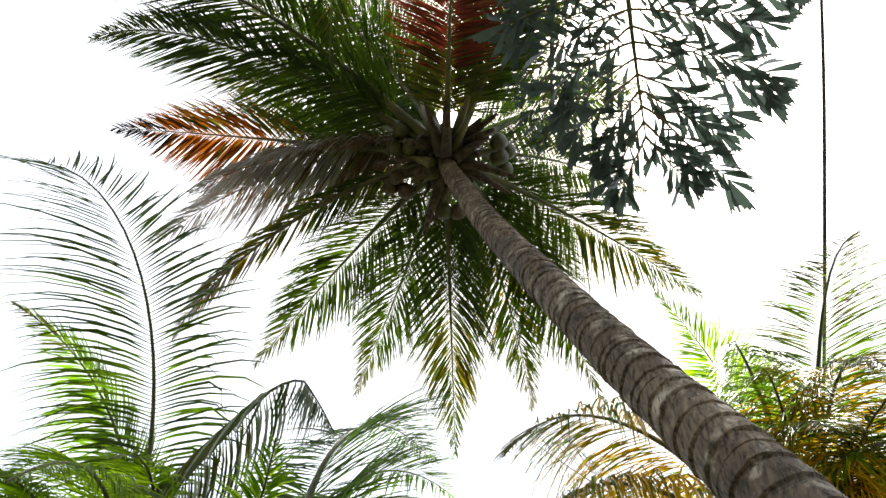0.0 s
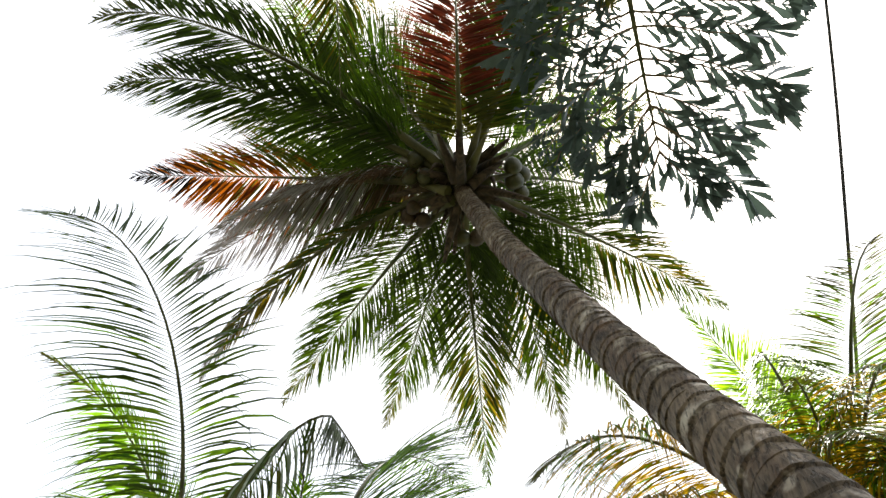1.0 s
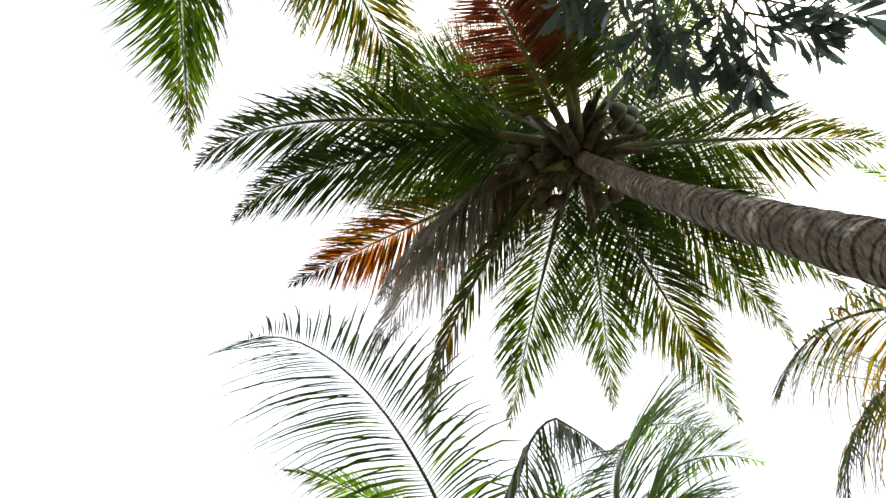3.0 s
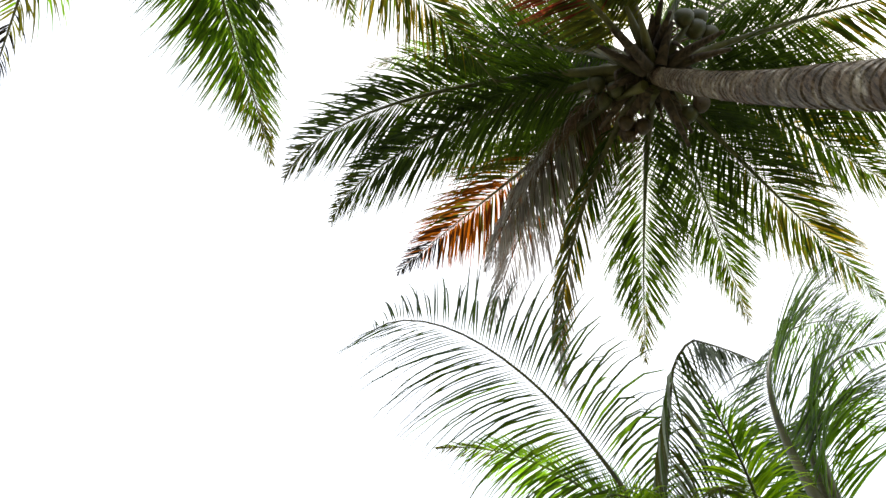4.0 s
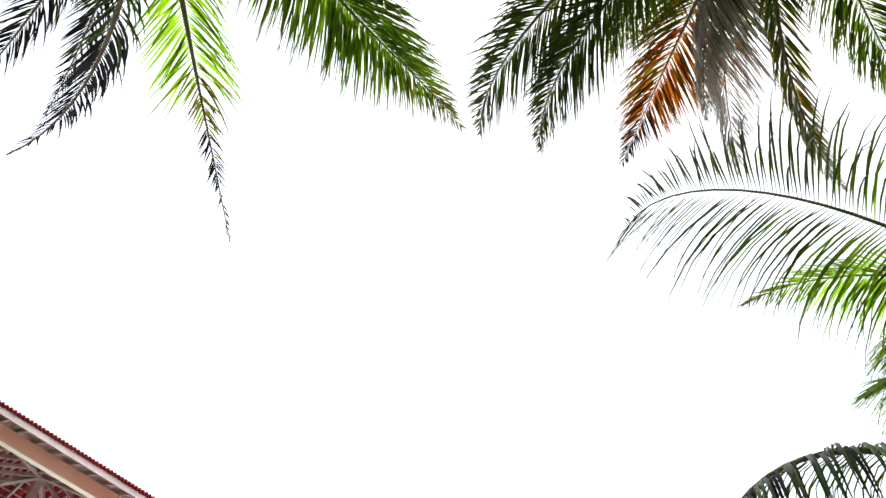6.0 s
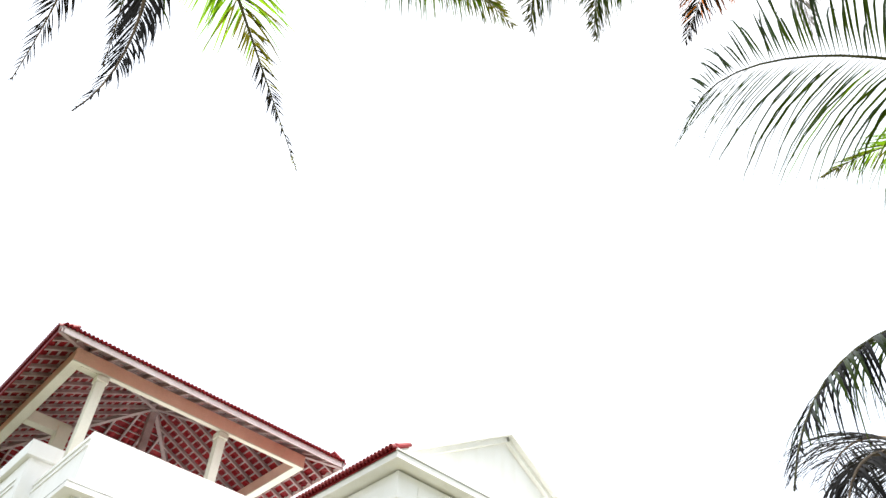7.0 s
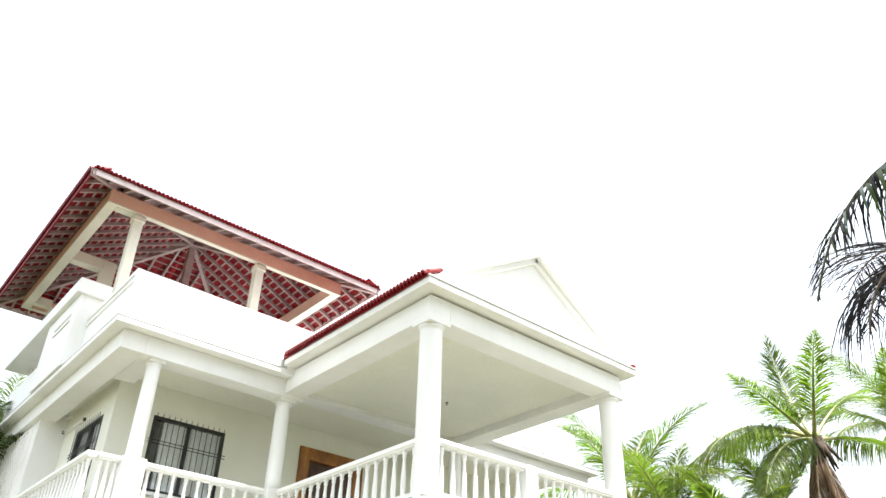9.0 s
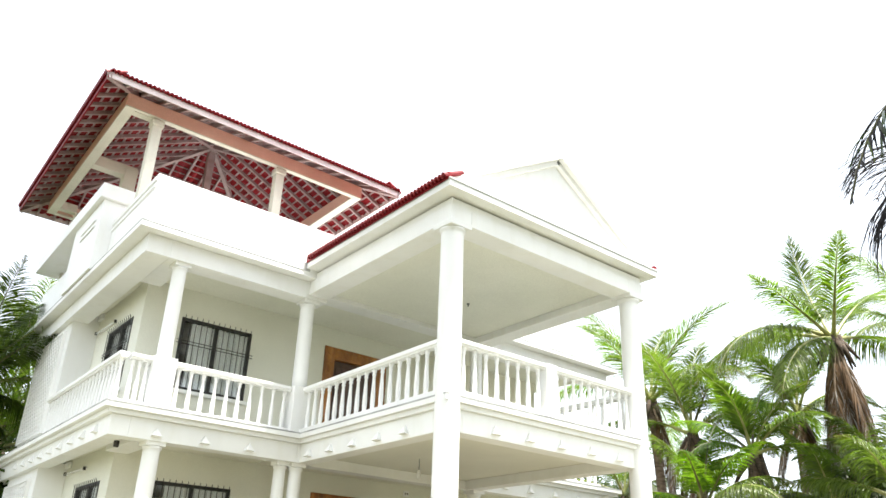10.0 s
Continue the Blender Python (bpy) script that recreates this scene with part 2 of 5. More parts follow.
def bm_tube(bm, pts, radii, seg=8):
    """A round tapered body along a line of points."""
    rings = []
    for i, p in enumerate(pts):
        d = (pts[min(i + 1, len(pts) - 1)] - pts[max(i - 1, 0)]).normalized()
        u = d.orthogonal().normalized() if i == 0 else (u - d * u.dot(d)).normalized()
        v = d.cross(u)
        rings.append([bm.verts.new(p + (u * math.cos(2 * math.pi * k / seg) + v * math.sin(2 * math.pi * k / seg)) * radii[i]) for k in range(seg)])
    for a, b in zip(rings, rings[1:]):
        for k in range(seg):
            f = bm.faces.new((a[k], a[(k + 1) % seg], b[(k + 1) % seg], b[k]))
            f.smooth = True
    bm.faces.new(rings[0][::-1])
    bm.faces.new(rings[-1])
    return bm


# ---- ground ----
bm = bmesh.new()
bmesh.ops.create_grid(bm, x_segments=60, y_segments=60, size=400)
for v in bm.verts:
    v.co.z = 0.05 * noise.noise(v.co * 0.15) - 0.05
tagged(part("ground", bm, SOIL, None), "bare garden soil under the palms", "ground", kind="structure")

# ---- the house ----
# House axes: x along the front, y inwards; the origin is the axis of the near porch column.
OX, OY, SKEW = 7.117, 8.399, 0.04
HOUSE = Matrix(((1, SKEW, 0, OX), (0, 1, 0, OY), (0, 0, 1, 0), (0, 0, 0, 1)))
PX, PY = 4.37, 4.40          # porch: width along the front, depth
FLOOR1, BEAM1, RAIL = 4.31, 3.82, 5.18
BEAM2, EAVE2, FASCIA2 = 6.97, 7.35, 7.50
WALL_Y = 6.0                 # the wall behind the balconies
LX = -2.70                   # the left balcony's column
LEFT = -3.40                 # outer edge of the left wing
WING = -3.33                 # outer plane of the left wing above the ledges
RIGHT = 8.6                  # outer edge of the right wing
BACK = 13.0

house = thing("house", "white two-storey villa with columned porch, balconies and red tiled roofs", "house", at=(0, 0, 0))


def hpart(name, bm, material, parent=None, label=""):
    bm.transform(HOUSE)
    return part(name, bm, material, parent or house, label)


def hbox(name, x0, x1, y0, y1, z0, z1, material=None, bevel=0.008, parent=None, label=""):
    return hpart(name, bm_box(bmesh.new(), x0, x1, y0, y1, z0, z1, bevel), material or WHITE, parent, label)


def hat(x, y, z=0.0):
    return HOUSE @ Vector((x, y, z))


def hbar(name, a, b, w, h, mat, parent):
    """A straight timber from a to b in house axes, w wide and h deep."""
    a, b = Vector(a), Vector(b)
    d = (b - a).normalized()
    s = d.cross(Vector((0, 0, 1))).normalized() * w / 2
    u = s.cross(d).normalized() * h / 2
    bm = bmesh.new()
    c = [bm.verts.new(p + i * s + j * u) for p in (a, b) for i in (-1, 1) for j in (-1, 1)]
    for f in ((0, 1, 3, 2), (4, 6, 7, 5), (0, 4, 5, 1), (2, 3, 7, 6), (0, 2, 6, 4), (1, 5, 7, 3)):
        bm.faces.new([c[i] for i in f])
    return hpart(name, bm, mat, parent)


# outer walls of both storeys, with openings cut as gaps between piers
def wall_run(name, axis, fixed0, fixed1, a0, a1, z0, z1, holes, material=None):
    """A straight wall along one axis with rectangular openings (a0, a1, z0, z1) that go through it, in one piece."""
    cuts = sorted({a0, a1, *(v for h in holes for v in h[:2])})
    levels = sorted({z0, z1, *(v for h in holes for v in h[2:])})
    bm = bmesh.new()
    seen = {}

    def vert(i, k, d):
        if (i, k, d) not in seen:
            f = fixed1 if d else fixed0
            seen[i, k, d] = bm.verts.new((cuts[i], f, levels[k]) if axis == "x" else (f, cuts[i], levels[k]))
        return seen[i, k, d]

    def solid(i, k):
        if not (0 <= i < len(cuts) - 1 and 0 <= k < len(levels) - 1):
            return False
        x, z = (cuts[i] + cuts[i + 1]) / 2, (levels[k] + levels[k + 1]) / 2
        return not any(h[0] < x < h[1] and h[2] < z < h[3] for h in holes)

    for i in range(len(cuts) - 1):
        for k in range(len(levels) - 1):
            if not solid(i, k):
                continue
            for d in (0, 1):
                bm.faces.new((vert(i, k, d), vert(i + 1, k, d), vert(i + 1, k + 1, d), vert(i, k + 1, d)))
            for di, dk, e in ((-1, 0, ((i, k), (i, k + 1))), (1, 0, ((i + 1, k), (i + 1, k + 1))), (0, -1, ((i, k), (i + 1, k))), (0, 1, ((i, k + 1), (i + 1, k + 1)))):
                if not solid(i + di, k + dk):
                    (p0, q0), (p1, q1) = e
                    bm.faces.new((vert(p0, q0, 0), vert(p1, q1, 0), vert(p1, q1, 1), vert(p0, q0, 1)))
    return hpart(name, bm, material or WHITE)


WIN_X = (-1.97, -0.47)       # front window of each storey
DOOR_X = (1.28, 2.95)
WL = -2.74                   # plane of the left wall
for z0, z1, wz0, wz1, dz0, dz1 in ((0, 3.978, 2.1, 3.46, 1.21, 3.60), (3.98, 7.135, 5.14, 6.54, 4.32, 6.70)):
    wall_run("wall", "x", WALL_Y, WALL_Y + 0.22, WL, RIGHT - 0.7, z0, z1, [(*WIN_X, wz0, wz1), (*DOOR_X, dz0, dz1)], CEILING)
    wall_run("wall", "y", WL, WL + 0.22, WALL_Y + 0.22, BACK, z0, z1, [(6.52, 8.02, wz0 - 0.05, wz1 - 0.05)], CEILING)
    hbox("wall", RIGHT - 0.92, RIGHT - 0.7, WALL_Y + 0.22, BACK, z0, z1)
    hbox("wall", WL, RIGHT - 0.7, BACK, BACK + 0.22, z0, z1)
    # a lattice-screened bay further along the left side
    hbox("wall", WING + 0.04, WL, 9.05, 9.27, z0, z1 - 0.02)
    hbox("wall", WING + 0.04, WING + 0.22, 9.27, 11.75, z0, z1 - 0.02)
    hbox("ceiling_slab", WL + 0.22, RIGHT - 0.92, WALL_Y + 0.22, BACK, z1 - 0.2, z1 - 0.05)
hbox("plinth", -0.4, PX + 0.4, -0.4, WALL_Y, 0, 1.2, PAVING)
hbox("plinth", WL, -0.4, 4.2, WALL_Y, 0, 1.2, PAVING)


# beams, slabs and ledges of a storey: a recessed beam under a projecting ledge
def l_run(name, e, z0, z1, bevel, thick, porch_e=None, dz=0.0, wing=0.0, material=None):
    """Edge beams round the left wing, the porch and the right wing, e outside the column axes."""
    t = thick
    q = e if porch_e is None else porch_e
    hbox(name, LEFT + 0.2 - e, LEFT + 0.2 - e + t, PY - e, BACK, z0 + wing, z1, material, bevel)
    hbox(name, LEFT + 0.2 - e + t, -q - SKEW_IN, PY - e, PY - e + t, z0 + wing, z1, material, bevel)
    hbox(name, -q - SKEW_IN, -q + t, PY - e - 0.001, PY - e + t + 0.001, z0 + wing + 0.001, z1 + dz + 0.001, material, bevel)
    hbox(name, -q, -q + t, -q, PY - e - 0.001, z0 + dz, z1 + dz, material, bevel)
    hbox(name, -q + t, PX + q - t, -q, -q + t, z0 + dz, z1 + dz, material, bevel)
    hbox(name, PX + q - t, PX + q, -q, PY - e + t, z0 + dz, z1 + dz, material, bevel)
    hbox(name, PX + q, RIGHT + e, PY - e, PY - e + t, z0 + wing, z1, material, bevel)


SKEW_IN = 0.06
l_run("beam", 0.20, BEAM1, 4.14, 0.01, 0.30, 0.03)
l_run("ledge", 0.28, 4.142, 4.212, 0.004, 0.4, 0.09)
l_run("ledge", 0.36, 4.214, FLOOR1, 0.004, 0.6, 0.15)
# thin grey strip along the top edge of the ledge, slightly proud
l_run("ledge_strip", 0.364, 4.290, FLOOR1 + 0.004, 0.002, 0.08, 0.154, material=STRIP_GREY)
hbox("slab", 0.27, PX - 0.27, 0.27, PY + 0.2, 4.0, 4.2, CEILING)
hbox("slab", LEFT + 0.25, -0.1, PY + 0.07, BACK, 4.0, 4.2, CEILING)
hbox("slab", 0.0, PX, PY + 0.07, WALL_Y + 0.1, 4.0, 4.2, CEILING)
hbox("slab", PX, RIGHT, PY + 0.07, WALL_Y + 0.1, 4.0, 4.2, CEILING)
hbox("beam", 0.27, PX - 0.27, PY - 0.03, PY + 0.27, BEAM1, 4.0)
l_run("beam", 0.20, BEAM2, 7.238, 0.012, 0.42, wing=-0.07)
hbox("beam_top", -0.18, PX + 0.18, -0.18, PY, 7.24, 7.36)
l_run("ledge", 0.42, 7.24, EAVE2, 0.004, 0.7, 0.42, 0.15)
l_run("ledge_strip", 0.424, EAVE2 - 0.014, EAVE2 + 0.004, 0.002, 0.08, 0.424, 0.15, material=STRIP_GREY)
hbox("slab", 0.2, PX - 0.2, 0.2, PY + 0.2, 7.12, 7.235, CEILING)
hbox("slab", LEFT + 0.4, 0.0, PY + 0.2, BACK, 7.12, 7.235, CEILING)
hbox("slab", 0.0, RIGHT, PY + 0.22, BACK, 7.12, 7.235, CEILING)
hbox("beam", 0.22, PX - 0.22, PY - 0.2, PY + 0.2, BEAM2 + 0.06, 7.12)
hbox("beam", LX - 0.2, LX + 0.2, PY + 0.22, WALL_Y, BEAM2 + 0.04, 7.12)
hbox("beam", LX - 0.2, LX + 0.2, PY + 0.27, WALL_Y, BEAM1 + 0.02, 4.0)
for z in (BEAM1, BEAM2):
    hbox("beam", LEFT + 0.6, WL, 8.75, 9.048, z + 0.03, z + 0.15)


# columns
def column(x, y, z0, z1, r, cap=True):
    col = new("column")
    col.parent = house
    col.matrix_local = Matrix.Translation(hat(x, y, 0))
    h = z1 - z0
    prof = [(r * 1.0, z0), (r, z0 + 0.2), (r * 0.985, z0 + h * 0.5), (r * 0.95, z1 - 0.16), (r * 0.95, z1 - 0.12), (r * 1.1, z1 - 0.10), (r * 1.12, z1 - 0.07), (r * 1.0, z1 - 0.06)]
    part("shaft", bm_lathe(bmesh.new(), prof, 28), WHITE, col)
    if cap:
        part("capital", bm_box(bmesh.new(), -r * 1.16, r * 1.16, -r * 1.16, r * 1.16, z1 - 0.062, z1 + 0.03, 0.01), WHITE, col)
    return col


column(0, 0, 1.2, BEAM2, 0.185)
column(PX, 0, 1.2, BEAM2, 0.185)
column(-0.09, PY, RAIL - 0.02, BEAM2 - 0.07, 0.14)
column(PX, PY, RAIL - 0.02, BEAM2, 0.14)
column(LX, PY, RAIL, BEAM2 - 0.07, 0.125)
column(LX + 0.08, PY, 1.2, BEAM1, 0.14)
column(0.02, PY, 1.2, BEAM1, 0.12)
column(-0.27, PY + 0.05, 1.2, BEAM1, 0.11)
column(PX, PY, 1.2, BEAM1, 0.14)
for x, r in ((-0.09, 0.17), (PX, 0.17), (LX, 0.19)):
    hbox("pedestal", x - r, x + r, PY - r, PY + r, FLOOR1, RAIL + 0.01, None, 0.012)


# balustrades: turned balusters between a plinth kerb and a moulded rail
BALUSTER = bpy.data.meshes.new("baluster")
bm = bmesh.new()
bm_lathe(bm, [(0.040, 0.0), (0.042, 0.05), (0.034, 0.07), (0.039, 0.13), (0.039, 0.2), (0.034, 0.34), (0.026, 0.50), (0.023, 0.585), (0.032, 0.60), (0.034, 0.62), (0.026, 0.632), (0.036, 0.66), (0.040, 0.70)], 12)
bm.to_mesh(BALUSTER)
bm.free()
BALUSTER.materials.append(WHITE)


def balustrade(x0, y0, x1, y1, n, label):
    """A run of n balusters from one point of the plan to another."""
    rail = new("balustrade")
    rail.parent = house
    rail["label"] = label
    along_x = abs(x1 - x0) > abs(y1 - y0)
    a, b = (min(x0, x1), max(x0, x1)) if along_x else (min(y0, y1), max(y0, y1))
    for nm, w, z0, z1, bv in (("kerb", 0.085, FLOOR1 - 0.01, FLOOR1 + 0.10, 0.012), ("handrail", 0.085, RAIL - 0.075, RAIL, 0.02), ("handrail_moulding", 0.06, RAIL - 0.1, RAIL - 0.072, 0.008)):
        bm = bm_box(bmesh.new(), a, b, y0 - w, y0 + w, z0, z1, bv) if along_x else bm_box(bmesh.new(), x0 - w, x0 + w, a, b, z0, z1, bv)
        hpart(nm, bm, WHITE, rail)
    for i in range(n):
        k = (i + 0.5) / n
        ob = new("baluster", BALUSTER)
        ob.parent = rail
        ob.matrix_local = Matrix.Translation(hat(x0 + (x1 - x0) * k, y0 + (y1 - y0) * k, FLOOR1 + 0.07))


balustrade(0.0, 0.17, 0.0, PY - 0.17, 17, "white turned balusters along the porch side")
balustrade(0.17, 0.0, 1.98, 0.0, 8, "white turned balusters along the porch front")
balustrade(2.22, 0.0, PX - 0.17, 0.0, 10, "white turned balusters along the porch front")
hbox("pedestal", 1.98, 2.22, -0.1, 0.1, FLOOR1, RAIL + 0.005, None, 0.012)
balustrade(PX, 0.17, PX, PY - 0.17, 17, "white turned balusters along the porch side")
balustrade(LX + 0.19, PY, -0.26, PY, 10, "white turned balusters along the left balcony")
balustrade(LEFT + 0.16, PY, LX - 0.19, PY, 3, "white turned balusters at the balcony corner")
balustrade(LEFT + 0.05, PY - 0.06, LEFT + 0.05, 9.04, 22, "white turned balusters along the side balcony")
balustrade(PX + 0.17, PY, RIGHT - 0.1, PY, 16, "white turned balusters along the far balcony")

# little triangular studs on the lower beam
TRI = bpy.data.meshes.new("stud")
TRI.from_pydata([(-0.085, 0, -0.07), (0.085, 0, -0.07), (0, 0, 0.075), (-0.075, -0.085, -0.06), (0.075, -0.085, -0.06), (0, -0.02, 0.07)],
                [], [(3, 4, 5), (0, 3, 5, 2), (4, 1, 2, 5), (0, 1, 4, 3), (0, 2, 1)])
TRI.materials.append(WHITE)


def stud(x, y, z, turn):
    ob = new("stud", TRI)
    ob.parent = house
    ob.matrix_local = Matrix.Translation(hat(x, y, z)) @ pose(0, 0, 0, 0, 0, turn)


for i in range(5):
    stud(0.9 + 0.715 * i, -0.03, 3.95, 0)
    stud(-0.03, 0.95 + 0.72 * i, 3.95, -90)
for i in range(3):
    stud(-2.66 + 0.815 * i, PY - 0.2, 3.95, 0)
for i in range(9):
    stud(LEFT, PY + 0.46 + 0.72 * i, 3.99, -90)
for i in range(5):
    stud(PX + 0.7 + 0.8 * i, PY - 0.2, 3.99, 0)


# pierced lattice on the side bays: crossing strips in a raised frame
def lattice(y0, y1, z0, z1):
    panel = new("lattice_panel")
    panel.parent = house
    x = WING + 0.04
    w = 0.05
    for b in ((y0 - w, y0, z0 - w, z1 + w), (y1, y1 + w, z0 - w, z1 + w), (y0, y1, z0 - w, z0), (y0, y1, z1, z1 + w)):
        hpart("lattice_frame", bm_box(bmesh.new(), x - 0.07, x - 0.002, *b, 0.004), WHITE, panel)
    step = 0.19
    for sgn in (-1, 1):
        k = -int((z1 - z0) / step) - 1
        while k * step < (y1 - y0) + (z1 - z0):
            # the line y = y0 + k * step + sgn * (z - z0), clipped to the panel
            c = k * step if sgn > 0 else k * step + 0.03
            t0, t1 = 0.0, z1 - z0
            lo, hi = (-c, (y1 - y0) - c) if sgn > 0 else (c - (y1 - y0), c)
            t0, t1 = max(t0, lo), min(t1, hi)
            if t1 - t0 > 0.08:
                d = 0.004 if sgn > 0 else 0.0
                hbar("lattice_strip", (x - 0.03 - d, y0 + c + sgn * t0, z0 + t0), (x - 0.03 - d, y0 + c + sgn * t1, z0 + t1), 0.055, 0.035, WHITE, panel)
            k += 1


# windows: dark frame, sliding panes, upright bars with spikes over the head, curtain behind
def window(a0, a1, z0, z1, plane, axis, name="window"):
    """axis 'x': in a wall along the front; 'y': in the left wall."""
    win = new(name)
    win.parent = house
    win["label"] = "dark-framed sliding window with upright security bars and pale curtains"

    def put(nm, p0, p1, d0, d1, q0, q1, mat, bevel=0.004):
        bm = bm_box(bmesh.new(), p0, p1, plane + d0, plane + d1, q0, q1, bevel) if axis == "x" else bm_box(bmesh.new(), plane + d0, plane + d1, p0, p1, q0, q1, bevel)
        return hpart(nm, bm, mat, win)

    w = 0.055
    put("frame_head", a0, a1, -0.01, 0.12, z1 - w, z1, IRON)
    put("frame_sill", a0, a1, -0.01, 0.12, z0, z0 + w, IRON)
    put("frame_jamb", a0, a0 + w, -0.01, 0.12, z0 + w, z1 - w, IRON)
    put("frame_jamb", a1 - w, a1, -0.01, 0.12, z0 + w, z1 - w, IRON)
    mid = (a0 + a1) / 2
    put("mullion", mid - 0.03, mid + 0.03, 0.02, 0.09, z0 + w, z1 - w, IRON)
    put("stone_sill", a0 - 0.08, a1 + 0.08, -0.07, 0.1, z0 - 0.07, z0 - 0.003, WHITE, 0.01)
    for s0, s1 in ((a0 + w, mid - 0.03), (mid + 0.03, a1 - w)):
        g = put("pane", s0, s1, 0.05, 0.056, z0 + w, z1 - w, GLASS, 0)
        g.visible_shadow = False
    n = 13
    for i in range(n):
        p = a0 + 0.05 + (a1 - a0 - 0.1) * i / (n - 1)
        bm = bmesh.new()
        top = z1 + 0.025
        pts = [Vector((p, plane - 0.05, z0 - 0.02)), Vector((p, plane - 0.05, z1)), Vector((p + 0.004, plane - 0.06, top)), Vector((p - 0.012, plane - 0.075, top + 0.015))]
        if axis == "y":
            pts = [Vector((plane - 0.05 + (q.y - plane + 0.05), q.x, q.z)) for q in pts]
        hpart("security_bar", bm_tube(bm, pts, [0.007, 0.007, 0.007, 0.004], 6), IRON, win)
    for zz in (z0 + (z1 - z0) * 0.28, z0 + (z1 - z0) * 0.62, z0 + (z1 - z0) * 0.66):
        put("cross_bar", a0 - 0.05, a1 + 0.05, -0.062, -0.046, zz, zz + 0.011, IRON, 0)
    # pleated curtain
    bm = bmesh.new()
    m = 60
    rows = []
    for zc in (z0 + 0.02, z1 - 0.02):
        row = []
        for i in range(m + 1):
            p = a0 + 0.25 + (a1 - a0 - 0.27) * i / m
            d = plane + 0.085 + 0.02 * math.sin(i * 1.25) + 0.01 * math.sin(i * 0.37)
            row.append(bm.verts.new((p, d, zc) if axis == "x" else (d, p, zc)))
        rows.append(row)
    for i in range(m):
        bm.faces.new((rows[0][i], rows[0][i + 1], rows[1][i + 1], rows[1][i]))
    hpart("curtain", bm, CURTAIN, win)
    return win


lattice(9.45, 11.6, 4.6, 6.7)
lattice(9.45, 11.6, 1.6, 3.6)
window(*WIN_X, 5.14, 6.54, WALL_Y, "x")
window(*WIN_X, 2.1, 3.46, WALL_Y, "x")
window(6.52, 8.02, 5.09, 6.49, WL, "y")
window(6.52, 8.02, 2.05, 3.41, WL, "y")


# doors: wide carved teak frame, dark double leaf
def door(z0, z1, name="door"):
    d = new(name)
    d.parent = house
    d["label"] = "carved orange teak door frame round a dark double door"
    a0, a1 = DOOR_X
    w = 0.26
    for nm, p0, p1, q0, q1 in (("door_jamb", a0, a0 + w, z0, z1), ("door_jamb", a1 - w, a1, z0, z1), ("door_head", a0 + w, a1 - w, z1 - w, z1)):
        hpart(nm, bm_box(bmesh.new(), p0, p1, WALL_Y - 0.04, WALL_Y + 0.14, q0, q1, 0.015), TEAK, d)
        long_z = q1 - q0 > p1 - p0
        n = 12 if long_z else 6
        for i in range(n):
            k = (i + 0.5) / n
            cx, cz = ((p0 + p1) / 2, q0 + (q1 - q0) * k) if long_z else (p0 + (p1 - p0) * k, (q0 + q1) / 2)
            bm = bmesh.new()
            bmesh.ops.create_uvsphere(bm, u_segments=10, v_segments=6, radius=1)
            for v in bm.verts:
                v.co = Vector((cx + v.co.x * (0.07 if long_z else 0.09), WALL_Y - 0.04 + v.co.y * 0.02, cz + v.co.z * (0.09 if long_z else 0.07)))
            hpart("carving", bm, TEAK, d)
    mid = (a0 + a1) / 2
    for p0, p1 in ((a0 + w, mid - 0.004), (mid + 0.004, a1 - w)):
        hpart("door_leaf", bm_box(bmesh.new(), p0, p1, WALL_Y + 0.08, WALL_Y + 0.13, z0, z1 - w, 0.006), TEAK_DARK, d)
        for q0, q1 in ((z0 + 0.2, z0 + 0.9), (z0 + 1.05, z1 - w - 0.15)):
            hpart("panel", bm_box(bmesh.new(), p0 + 0.1, p1 - 0.1, WALL_Y + 0.06, WALL_Y + 0.078, q0, q1, 0.012), TEAK_DARK, d)
    return d


door(4.32, 6.70)
door(1.21, 3.60)

# porch roof: low gable with a pediment in front and tiled eaves to the sides
FO = 0.42
RIDGE_X, RIDGE_Z = PX / 2 + 0.1, 9.02
bm = bmesh.new()
for x, z in ((-FO, FASCIA2), (PX + FO, FASCIA2), (RIDGE_X, RIDGE_Z)):
    bm.verts.new((x, -FO + 0.28, z))
    bm.verts.new((x, -FO + 0.46, z))
bm.verts.ensure_lookup_table()
v = bm.verts
for f in ((0, 2, 4), (1, 5, 3), (0, 1, 3, 2), (2, 3, 5, 4), (4, 5, 1, 0)):
    bm.faces.new([v[i] for i in f])
hpart("pediment", bm, WHITE)
hbox("coping", -FO - 0.012, PX + FO + 0.012, -FO - 0.014, -FO + 0.5, FASCIA2 + 0.002, FASCIA2 + 0.03, None, 0.006)


def raking(x0, z0, x1, z1):
    """A raking cornice of the pediment, in two steps."""
    d = Vector((x1 - x0, 0, z1 - z0))
    n = Vector((-d.z, 0, d.x)).normalized() * (1 if d.x > 0 else -1)
    for nm, y0, y1, h0, h1 in (("raking_cornice", -FO + 0.1, -FO + 0.5, 0.0, 0.10), ("raking_moulding", -FO + 0.2, -FO + 0.5, -0.09, -0.002)):
        bm = bmesh.new()
        c = []
        for base in (Vector((x0, 0, z0)), Vector((x1, 0, z1))):
            for y in (y0, y1):
                for h in (h0, h1):
                    c.append(bm.verts.new(base + Vector((0, y, 0)) + n * h))
        for f in ((0, 1, 3, 2), (4, 6, 7, 5), (0, 4, 5, 1), (2, 3, 7, 6), (0, 2, 6, 4), (1, 5, 7, 3)):
            bm.faces.new([c[i] for i in f])
        hpart(nm, bm, WHITE)


